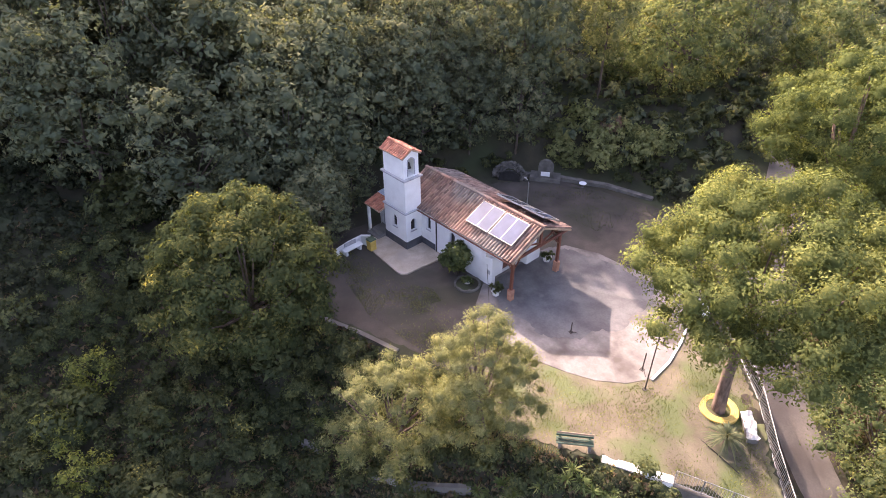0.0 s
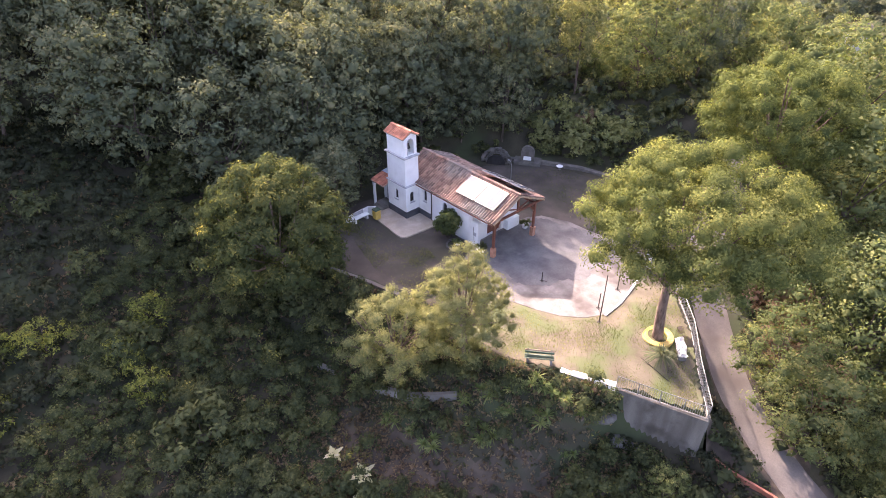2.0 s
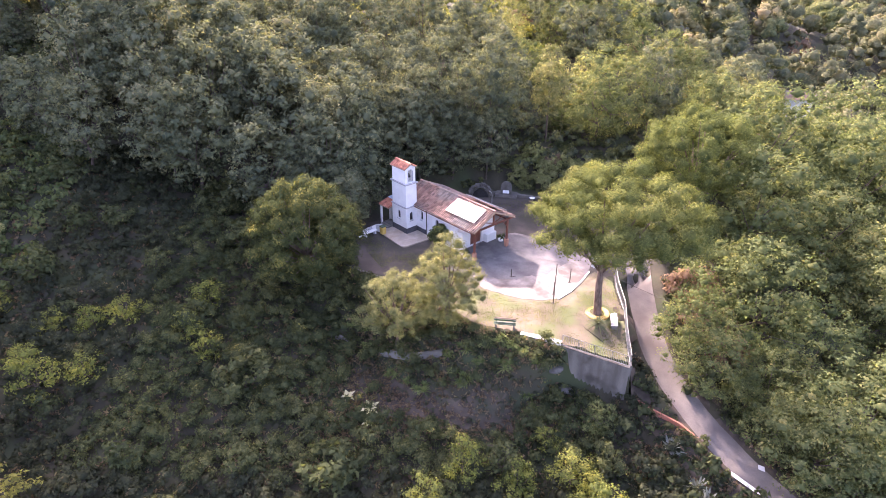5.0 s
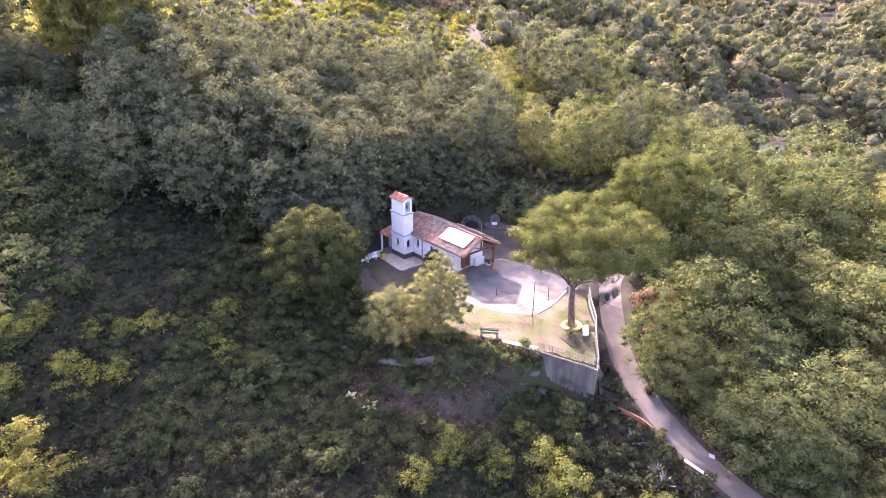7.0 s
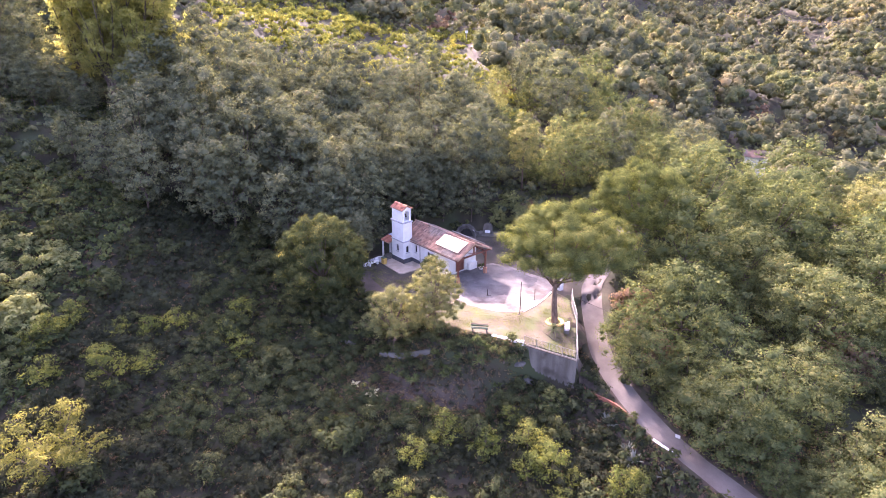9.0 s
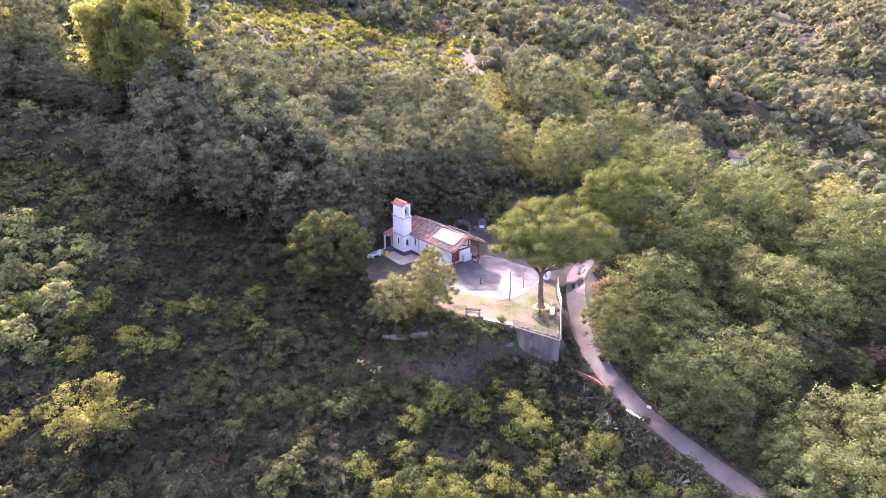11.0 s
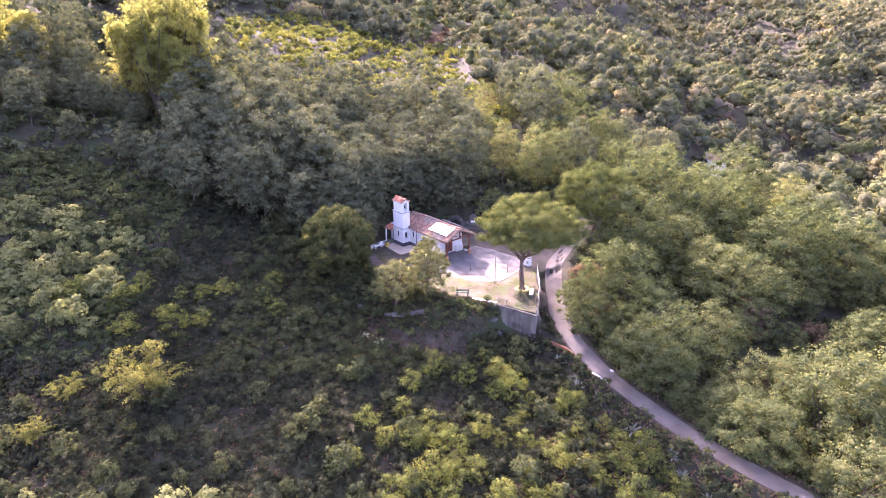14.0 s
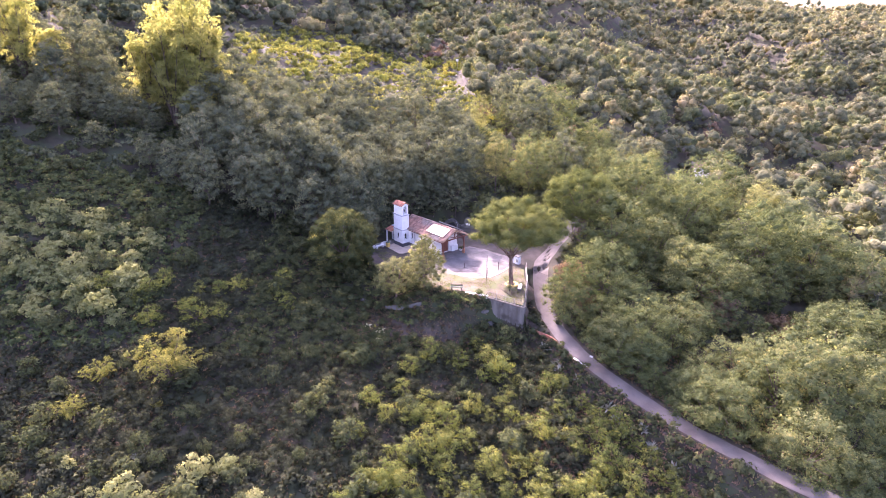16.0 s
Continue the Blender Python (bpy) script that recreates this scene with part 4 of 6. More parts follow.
def limbs(rng, blobs, height, girth, fork, count, lean=(0, 0), thin=0.42):
    """A tapered trunk and limbs that reach into the clumps."""
    bm = bmesh.new()
    top = Vector((lean[0], lean[1], height * fork))
    mid = top * 0.5 + Vector(rng.normal(scale=0.12, size=3) * (1, 1, 0))
    tube(bm, [(0, 0, -0.5), (0, 0, 0.15), mid, top], [girth * 1.35, girth, girth * 0.8, girth * 0.62], 9)
    pick = rng.permutation(len(blobs))[:count]
    for k in pick:
        end = Vector(blobs[k, :3])
        start = top * rng.uniform(0.75, 1.0)
        bend = start.lerp(end, 0.5) + Vector((0, 0, -0.12 * (end - start).length * rng.uniform(0, 1)))
        tube(bm, [start, bend, end], [girth * thin, girth * thin * 0.6, girth * 0.08], 5)
    return bm


def clump_hearts(rng, blobs, size, out=None, small=False):
    """The dense, uneven inside of each clump: points, the way they face, triangles."""
    if small:
        ball = np.array([(1.0, 0, 0), (0, 1, 0), (-1, 0, 0), (0, -1, 0), (0, 0, 1), (0, 0, -1)])
        sides = np.array([(k, (k + 1) % 4, 4) for k in range(4)] + [((k + 1) % 4, k, 5) for k in range(4)])
    else:
        bm = bmesh.new()
        bmesh.ops.create_icosphere(bm, subdivisions=1, radius=1)
        ball = np.array([tuple(v.co) for v in bm.verts])
        bm.verts.index_update()
        sides = np.array([[v.index for v in f.verts] for f in bm.faces])
        bm.free()
    bumpy = ball[None] * rng.uniform(0.6, 1.1, (len(blobs), len(ball), 1))
    points = blobs[:, None, :3] + bumpy * (blobs[:, None, 3:] * (size, size, size * 0.85))
    faces = sides[None] + (np.arange(len(blobs)) * len(ball))[:, None, None]
    away = ball[None] + (0 if out is None else 0.6 * out[:, None, :]) + rng.normal(scale=0.15, size=points.shape)
    away = away / np.linalg.norm(away, axis=2, keepdims=True)
    return points.reshape(-1, 3), away.reshape(-1, 3), faces.reshape(-1, 3)


def tree(name, rng, label, category, leaf, bark, n, rx, rz, cz, blob, per, size, girth, fork=0.5, shell=0.55, flat=0.0, taper=0.0, long=1.2, nlimbs=9, lean=(0, 0), group="", wide=0.85, stem=None, thin=0.42, fill=(0.5, 1.15), heart=0.45, round_up=0.45):
    e = empty(name, 0, 0, 0, label, category, group)
    b = crown_blobs(rng, n, rx, rz, cz, blob, shell, flat, taper)
    b[:, 0] += lean[0]
    b[:, 1] += lean[1]
    out = (b[:, :3] - (lean[0], lean[1], cz - 0.25 * rz)) / (rx, rx, rz)
    leaves = blobs_crown(rng, b, per, size, long, wide, out=out, fill=fill, round_up=round_up)
    leaf_mesh("crown", leaves, clump_hearts(rng, b, heart, out, n < 100), leaf, e)
    part("trunk", limbs(rng, b, cz + rz * 0.2, girth, fork, nlimbs, stem or lean, thin), bark, e, smooth=True)
    return e


def spray_tree(name, rng, label, category, leaf, bark, height, spread, stems, twigs, blob, per, size, girth, group="", low=0.25, rise=0.5):
    """Several stems from one foot, with leafy sprays along slanting side branches."""
    e = empty(name, 0, 0, 0, label, category, group)
    bm, rows, outs = bmesh.new(), [], []
    for s in range(stems):
        a, f = 6.283 * (s + rng.uniform(-0.3, 0.3)) / stems, rng.uniform(0.25, 0.8)
        end = np.array([spread * f * math.cos(a), spread * f * math.sin(a), height * rng.uniform(0.8, 1.0) * (1.05 - 0.3 * f)])
        line = [np.array([end[0] * g ** 1.4, end[1] * g ** 1.4, end[2] * g - 0.3 * (g == 0)]) for g in (0, 0.3, 0.65, 1.0)]
        tube(bm, line, [girth, girth * 0.7, girth * 0.4, girth * 0.08], 6)
        for k in range(twigs):
            g = low + (1 - low) * (k + rng.uniform()) / twigs
            root = np.array([end[0] * g ** 1.4, end[1] * g ** 1.4, end[2] * g])
            b, reach = rng.uniform(0, 6.283), spread * (1.12 - g) * rng.uniform(0.45, 0.8) + 0.4 * blob
            way = np.array([math.cos(b), math.sin(b), rise * rng.uniform(0.5, 1.4)])
            tip = root + way * reach
            tube(bm, [root, (root + tip) / 2 + (0, 0, 0.06 * reach), tip], [girth * 0.2, girth * 0.12, girth * 0.03], 4)
            for h in np.linspace(0.3, 1.05, max(3, int(reach / (blob * 1.1)))):
                rows.append((*(root + way * reach * h + (0, 0, 0.1 * reach * math.sin(3 * h)) + rng.normal(scale=0.25 * blob, size=3)), blob * rng.uniform(0.6, 1.15) * (1.15 - 0.35 * h)))
                outs.append((math.cos(b) * h, math.sin(b) * h, 0.5))
    rows, outs = np.array(rows), np.array(outs)
    leaf_mesh("crown", blobs_crown(rng, rows, per, size, 1.3, 0.7, out=outs, rough=0.6), None, leaf, e)
    part("trunk", bm, bark, e, smooth=True)
    return e


RNG = np.random.RandomState(7)
# the two umbrella pines beside the yard
pine = tree("umbrella_pine", RNG, "tall umbrella pine with broad yellow-green crown and forked trunk", "tree", LEAF_PINE, BARK_PINE, 190, 6.4, 3.9, 8.7, 0.86, 450, 0.115, 0.36, 0.55, 0.62, 0.66, nlimbs=14, lean=(0.7, 0.5), long=1.1, wide=0.7, fill=(0.5, 1.15), heart=0.55, stem=(-0.1, -0.25), thin=0.34, round_up=0.15)
pine.matrix_world = pose(22.05, 3.05, ground_at(22.05, 3.05))
pine2 = tree("umbrella_pine", RNG, "umbrella pine with a dense rounded crown beside the lane", "tree", LEAF_PINE, BARK_PINE, 140, 5.6, 4.4, 7.8, 0.94, 330, 0.14, 0.34, 0.5, 0.66, 0.3, nlimbs=18, long=1.1, wide=0.7, fill=(0.5, 1.15), heart=0.55, round_up=0.15)
pine2.matrix_world = pose(19.2, 23.2, ground_at(19.2, 23.2))
# the pair of pale pines in front of the yard
p3 = tree("pine", RNG, "grey-green pine with a spiky pointed crown on the slope", "tree", LEAF_GREY, BARK_PINE, 165, 2.7, 4.2, 4.4, 0.46, 230, 0.085, 0.2, 0.5, 0.3, 0, 0.72, long=1.5, nlimbs=30, wide=0.45, fill=(0.4, 1.15), heart=0.52)
p3.matrix_world = pose(14.6, -7.4, ground_at(14.6, -7.4))
p4 = tree("pine", RNG, "pale grey-green bushy pine leaning over the slope", "tree", LEAF_GREY, BARK_PINE, 120, 3.1, 2.9, 4.4, 0.46, 200, 0.09, 0.2, 0.6, 0.45, 0.2, 0.2, long=1.4, nlimbs=30, wide=0.5, fill=(0.4, 1.15), heart=0.52)
p4.matrix_world = pose(11.9, -10.7, ground_at(11.9, -10.7))
wal = tree("walnut_tree", RNG, "spreading yellow-green tree with thinning top branches", "tree", LEAF_WALNUT, BARK, 210, 5.1, 4.5, 6.1, 0.72, 170, 0.15, 0.25, 0.5, 0.5, 0.0, 0.15, nlimbs=26)
wal.matrix_world = pose(0.6, -12.2, ground_at(0.6, -12.2))


# ---- woods, shrubs and undergrowth ----
HUT_UV = (79.3, 71.8)
TRACK = [(-50, 64, 0), (-58, 70.5, 0), (-63, 74, 0), (-70, 79, 0), (-76, 85, 0)]

BARE = [(10, -14), (16, -11.5), (24, -6), (26.5, -3.5), (25, -7.5), (18, -14), (13, -17)]  # bare earth below the walls


def free_spot(x, y, margin, road=2.6):
    if to_polygon(x, y, YARD) < margin or to_road(x, y)[0] < road:
        return False
    u, v = U[0] * x + U[1] * y, V[0] * x + V[1] * y
    return math.hypot(u - HUT_UV[0], v - HUT_UV[1]) > 4.5 and to_road(x, y, TRACK)[0] > 2.4


def before_hut(x, y):
    """The gap in the wood through which the hut shows."""
    u, v = U[0] * x + U[1] * y, V[0] * x + V[1] * y
    return abs(u - HUT_UV[0] + 0.48 * (HUT_UV[1] - v)) < 4.5 and -50 < v - HUT_UV[1] < 5


GLADE = [(-3.5, 19), (1, 17), (12, 20), (15.5, 27), (9, 31), (2, 28.5), (-4, 24)]  # open bank behind the yard


def wooded(x, y):
    """False where no tall tree stands: the open bank and round the pine by the lane."""
    return to_polygon(np.array(x), np.array(y), GLADE) > 0 and math.hypot(x - 19.2, y - 23.2) > 8


def sunny(x, y, k):
    """Trees low enough to let the sun onto the open bank."""
    return min(k, max(0.45, (0.5 - x) / 18)) if 15 < y < 37 and -24 < x < 1 else k


def uv(u, v):
    return U[0] * u + V[0] * v, U[1] * u + V[1] * v


def kinds():
    r = np.random.RandomState(21)
    out = {}
    out["acacia"] = [tree("acacia_tree", r, "dark green leafy acacia in the wood", "tree", LEAF_ACACIA, BARK, 74, 3.2, 4.6, 6.0, 0.78, 62, 0.19, 0.16, 0.55, 0.5, 0, 0.25, nlimbs=6, group="wood trees", heart=0.55, fill=(0.5, 1.2)) for _ in range(4)]
    out["robinia"] = [tree("robinia_tree", r, "green robinia with feathery sunlit foliage", "tree", LEAF_SHRUB, BARK, 76, 4.7, 4.5, 5.2, 0.9, 88, 0.175, 0.17, 0.5, 0.45, 0, 0.3, nlimbs=8, group="roadside trees", heart=0.5, fill=(0.5, 1.25)) for _ in range(4)]
    out["ash"] = [tree("ash_tree", r, "tree with a rounded crown, sunlight put into its lighter leaves", "tree", LEAF_SUNLIT, BARK, 72, 3.6, 5.2, 6.4, 0.86, 84, 0.175, 0.17, 0.5, 0.45, 0, 0.3, nlimbs=8, group="ash trees", heart=0.5, fill=(0.5, 1.25)) for _ in range(3)]
    out["yellow"] = [tree("young_tree", r, "young tree with yellowing autumn leaves", "tree", LEAF_CITRUS, BARK, 24, 1.5, 1.5, 1.7, 0.48, 55, 0.12, 0.07, 0.5, 0.3, 0, 0.25, nlimbs=10, group="yellowing trees") for _ in range(3)]
    out["gold"] = [spray_tree("yellow_tree", r, "spreading young robinia with backlit yellow-green sprays", "tree", LEAF_GOLD, BARK, 6.5, 5.0, 7, 9, 0.4, 26, 0.15, 0.09, "yellow trees") for _ in range(2)]
    out["poplar"] = [spray_tree("poplar_tree", r, "tall yellow-green poplar on the hillside", "tree", LEAF_YELLOW, BARK, 17.0, 5.2, 9, 13, 0.8, 46, 0.22, 0.22, "poplars", 0.2, 1.1) for _ in range(2)]
    out["brown"] = [tree("brown_shrub", r, "brownish shrub with dry leaves", "shrub", LEAF_BROWN, BARK, 26, 2.0, 1.5, 1.5, 0.65, 80, 0.22, 0.06, 0.4, 0.3, 0, 0.2, nlimbs=6, group="dry shrubs") for _ in range(2)]
    out["pale_bush"] = [tree("pale_bush", r, "sunlit pale green bush on the open slope", "shrub", LEAF_SPRIG, BARK, 18, 1.1, 0.9, 0.9, 0.4, 55, 0.15, 0.04, 0.5, 0.3, 0, 0.2, nlimbs=5, group="pale bushes") for _ in range(3)]
    out["sapling"] = [tree("sapling", r, "leafy green sapling among the brambles", "shrub", LEAF_BRUSH, BARK, 14, 0.85, 0.95, 1.1, 0.36, 42, 0.15, 0.035, 0.5, 0.3, 0, 0.2, nlimbs=6, group="saplings on the slope") for _ in range(4)]
    return out


KIND = kinds()
PLACED = {k: 0 for k in KIND}


def plant(kind, x, y, scale, sink=0.1):
    i = PLACED[kind]
    PLACED[kind] += 1
    src = KIND[kind][i % len(KIND[kind])]
    m = Matrix.Translation((x, y, ground_at(x, y) - sink)) @ Matrix.Rotation(i * 2.4, 4, "Z") @ Matrix.Diagonal((scale, scale, scale * (0.9 + 0.2 * ((i * 37) % 10) / 10), 1))
    if i < len(KIND[kind]):
        src.matrix_world = m
        return src
    return copy_thing(src, m)


def scatter(rng, u0, u1, v0, v1, spacing, margin=1.5, road=3.4):
    """Spots on a jittered grid in the valley's own directions."""
    for u in np.arange(u0, u1, spacing):
        for v in np.arange(v0, v1, spacing):
            x, y = uv(u + rng.uniform(-0.42, 0.42) * spacing, v + rng.uniform(-0.42, 0.42) * spacing)
            if free_spot(x, y, margin, road):
                yield float(x), float(y)


R = np.random.RandomState(5)
for x, y in scatter(R, -38, 13, 4.5, 46, 5.4, 1.2):
    k = R.uniform(0.85, 1.2)
    if not wooded(x, y):
        continue
    k = sunny(x, y, k) * (1.12 if U[0] * x + U[1] * y < -14 else 1.0)
    top = ground_at(x, y) + 10.6 * k
    if -5 < y - 0.51 * top < 10:  # low enough to leave the yard in the sun
        k = max(0.5, min(k, ((8.5 - x) / 1.56 - ground_at(x, y)) / 10.6))
    plant("acacia", x, y, k)
# half of these trees get lightened leaves in place of sunlit tops
for x, y in scatter(R, 13, 66, 15, 60, 6.6, 3.0):
    kind, k = ("ash" if R.rand() < 0.5 else "robinia") if R.rand() < 0.88 else "acacia", R.uniform(0.75, 1.25)
    if wooded(x, y):
        plant(kind, x, y, 0.4 * k if before_hut(x, y) else sunny(x, y, k))
for x, y in scatter(R, 30, 76, -62, 14, 5.3, 4.0, 4.6):
    if y > 1:
        plant("robinia" if R.rand() < 0.9 else "brown", x, y, R.uniform(0.7, 1.2))
for i in range(14):  # a row close along the road
    x = 28.5 + 2.9 * i
    plant("robinia", x, float(np.interp(x, [p[0] for p in ROAD], [p[1] for p in ROAD])) + 3.4 + 0.7 * math.sin(4 * i), 0.52 + 0.1 * (i * 3 % 4) if x < 34 else 0.68 + 0.09 * (i * 3 % 4))
for x, y, k in [(37, -24, 1.0), (40.5, -20, 1.0), (34, -29, 1.0)] + [(x, y, R.uniform(0.55, 1.1)) for x, y in scatter(R, -2, 33, -54, -20, 2.4, 2.5, 5.2) if x > 23 and to_polygon(np.array(x), np.array(y), BARE) > 0.5 and R.rand() < (0.75 if x > 32 else 0.45)]:
    plant("yellow", x, y, k)
for x, y, k in [(5.0, -41.2, 1.3), (-0.8, -47.6, 0.55), (3.0, -51.8, 0.42), (7.6, -43.6, 0.45)]:
    plant("gold", x, y, k)
for x, y, k in [(-5.9, -2.9, 0.52), (-7.2, 0.4, 0.55), (-9.5, -7.5, 0.6), (-6.5, 12.5, 0.7), (-3.9, 15.8, 0.66), (-8, 14, 0.8), (-5.6, 18, 1.0), (-5.2, 20.8, 1.1), (-7.4, 16.4, 0.95), (-4.2, -4.4, 0.7)]:
    plant("acacia", x, y, k)
for x, y in [(-10, 1), (-11.5, 4.5), (-9.8, -3.2), (-12.5, -1), (-9.6, 8), (-13.5, 8), (-10.5, 12), (-14.5, 3), (-15, -4)]:
    plant("acacia", x, y, ((8.7 - x) / 1.56 - ground_at(x, y)) / 10.8)
plant("acacia", -47, 42, 1.5)
for x, y, k in [(-66, -34, 0.9), (-52, -27, 0.75), (-60, -26, 1.0), (-68, -26, 1.2), (-74, -28, 1.3), (-50, -24, 0.6)]:
    plant("acacia", x, y, k)
for x, y, k in [(0.4, 21.6, 0.24), (4.3, 23.0, 0.28), (2.2, 29.5, 0.7), (12.5, 32.5, 0.5), (14.6, 25.0, 0.26), (11, 42, 1.35), (20, 38, 1.2), (27.5, -3.6, 0.36)]:
    plant("robinia", x, y, k)
for x, y, k in [(25.4, 13.2, 1.1), (28, 11, 1.1), (44, 24, 1.3), (1.6, 22.0, 0.5), (31, 9.5, 0.9)]:
    plant("brown", x, y, k)
for x, y, k in [(-54, -21, 1.15), (-51, -17.5, 1.25), (-56, -16, 1.2), (-52.5, -12.5, 1.25), (-54, -8, 1.1), (-60, -11, 1.2), (-70, -33, 0.85), (-73, -38, 0.9), (-47, -14.5, 0.95)]:
    plant("poplar", x, y, k)


for x, y in scatter(R, -84, -42, 12, 52, 6.0):  # low trees on the western rise
    plant("acacia", x, y, R.uniform(0.4, 0.75))


def bush_mass(name, spots, leaf, label, category, per_blob, size, rng, radius=(0.7, 1.5), height=(0.6, 1.2), blobs_each=6):
    """Many shrubs in one mesh: each is a heap of leaf clumps on the ground."""
    rows = []
    xy = np.array(spots)
    z = land(xy[:, 0], xy[:, 1])
    for (x, y), g in zip(xy, z):
        r, h = rng.uniform(*radius), rng.uniform(*height)
        k = blobs_each
        a, d = rng.uniform(0, 6.283, k), r * np.sqrt(rng.uniform(0, 1, k))
        zz = g + h * (1 - 0.55 * (d / r) ** 2) * rng.uniform(0.45, 1.0, k)
        rows.append(np.column_stack([x + d * np.cos(a), y + d * np.sin(a), zz, r * rng.uniform(0.3, 0.55, k)]))
    blobs = np.concatenate(rows)
    return tagged(leaf_mesh(name, blobs_crown(rng, blobs, per_blob, size, under=-0.2), clump_hearts(rng, blobs, 0.7, None, True), leaf), label, category, kind="stuff")


alder = tree("alder_tree", R, "slender grey-green tree with a bare pale trunk", "tree", LEAF_GREY, BARK, 84, 2.2, 4.6, 7.6, 0.62, 80, 0.17, 0.13, 0.7, 0.4, 0, 0.2, nlimbs=10)
alder.matrix_world = pose(-1.8, 24.4, ground_at(-1.8, 24.4) - 0.1)
R2 = np.random.RandomState(17)
slope = list(scatter(R2, -78, 24, -62, 8, 1.5, 0.5, 2.2))
slope = [s for s in slope if to_polygon(np.array(s[0]), np.array(s[1]), BARE) > 0 or R2.rand() < 0.15]
near_slope = [s for s in slope if U[0] * s[0] + U[1] * s[1] > -34 and V[0] * s[0] + V[1] * s[1] > -44]
hold = set(near_slope)
far_slope = [s for s in slope if s not in hold]
fore = [s for s in near_slope if -22 < U[0] * s[0] + U[1] * s[1] < 16 and V[0] * s[0] + V[1] * s[1] > -27]
hold = set(fore)
near_slope = [s for s in near_slope if s not in hold]
west_slope = [s for s in far_slope if V[0] * s[0] + V[1] * s[1] > -26]
low_slope = [s for s in far_slope if V[0] * s[0] + V[1] * s[1] <= -26]
bush_mass("leafy_undergrowth", fore, LEAF_BRUSH, "small-leaved green shrubs and brambles below the yard", "undergrowth", 105, 0.13, R2, (0.8, 1.6), (0.6, 1.9), 5)
# shade on the middle and lower slope is carried by the darkened leaf colour
bush_mass("undergrowth", near_slope, LEAF_BRUSH_SHADED, "dense green shrubs and brambles covering the slope", "undergrowth", 50, 0.16, R2, (0.7, 1.6), (0.6, 1.8), 5)
# lighter leaf colour than the lower slope, to make this side look sunlit
bush_mass("western_undergrowth", west_slope, LEAF_SHRUB, "scrub on the western slope, sunlight put into lighter leaves", "undergrowth", 14, 0.29, R2, (0.7, 1.6), (0.5, 1.5), 5)
bush_mass("lower_undergrowth", low_slope, LEAF_BRUSH_SHADED, "brambles and scrub on the lower slope, shade in the leaf colour", "undergrowth", 9, 0.36, R2, (0.7, 1.6), (0.5, 1.7), 5)


def weeds(name, count, u, v, size, leaf, label, rng, bare=0.25):
    """Low weeds and grass, leaf by leaf, on the open ground."""
    x, y = uv(rng.uniform(*u, count), rng.uniform(*v, count))
    keep = (to_polygon(x, y, YARD) > 0.3) & (to_road(x, y)[0] > 1.7) & ((to_polygon(x, y, BARE) > 0) | (rng.rand(count) < bare))
    x, y = x[keep], y[keep]
    blobs = np.column_stack([x, y, land(x, y) + 0.1, rng.uniform(0.12, 0.3, len(x))])
    return tagged(leaf_mesh(name, blobs_crown(rng, blobs, 7, size, under=0.0), None, leaf), label, "weeds", kind="stuff")


for x, y in scatter(R2, -66, -37, -21, -7, 2.3):
    plant("pale_bush", x, y, R2.uniform(0.8, 1.6))
for x, y in scatter(R2, -40, -12, -51, -43, 3.4):
    plant("sapling" if R2.rand() < 0.6 else "pale_bush", x, y, R2.uniform(0.8, 1.5))
for x, y, k in [(-10.9, -37.7, 1.1), (-10.5, -39.6, 0.9), (-11.4, -35.4, 0.9), (-6.2, -29.3, 0.9), (-5.1, -26.8, 1.0), (-0.9, -23.3, 0.8), (-3.1, -20.5, 1.0), (-1.9, -31.4, 1.1), (-2.6, -34.6, 1.2), (-5.7, -34.7, 0.8), (-6.3, -39.4, 1.2), (2.1, -22.9, 0.8), (-15, -42, 1.1), (-8, -32, 0.8)]:  # yellowing shrubs
    plant("yellow", x, y, k)
for i in range(16):  # sunlit bushes on the open bank behind the yard
    x = -2.2 + 0.52 * i
    plant("pale_bush", x, 19.6 + 0.45 * (x + 1) + 1.2 * math.sin(2.7 * i), 0.7 + 0.14 * (i * 5 % 6))
weeds("fore_weeds", 9000, (-22, 18), (-27, 0), 0.12, LEAF_BRUSH, "small weeds on the earth below the yard", R2)
valley_floor = list(scatter(R2, -95, 75, -125, -61, 3.6, 2, 2.6))
bush_mass("valley_floor_scrub", valley_floor, LEAF_BRUSH_SHADED, "scrub at the bottom of the slope, shade in the leaf colour", "scrub", 14, 0.38, R2, (1.4, 2.6), (0.6, 2.0), 5)
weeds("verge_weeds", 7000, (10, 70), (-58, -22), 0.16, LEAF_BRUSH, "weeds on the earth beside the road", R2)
weeds("slope_weeds", 19000, (-70, 30), (-72, 8), 0.22, LEAF_BRUSH_SHADED, "low weeds and grass between the shrubs", R2)
weeds("bare_earth_stalks", 2600, (-6, 14), (-24, -14), 0.13, LEAF_BROWN, "dry brown stalks and litter on the bare earth", R2, 0.8)
weeds("road_bank_stalks", 5000, (18, 52), (-46, -24), 0.18, LEAF_BROWN, "dry brown stalks on the bank beside the road", R2, 0.8)
weeds("dry_weeds", 9000, (-66, 24), (-52, 6), 0.2, LEAF_BROWN, "dry brown weeds and stalks between the shrubs", R2)
for x, y in scatter(R2, -70, 22, -62, 2, 6.2, 1.5, 3.0):
    if to_polygon(np.array(x), np.array(y), BARE) > 0.5:
        plant("sapling", x, y, R2.uniform(0.7, 1.6))
verge = list(scatter(R2, 20, 80, -60, 30, 2.6, 0.6, 1.9))
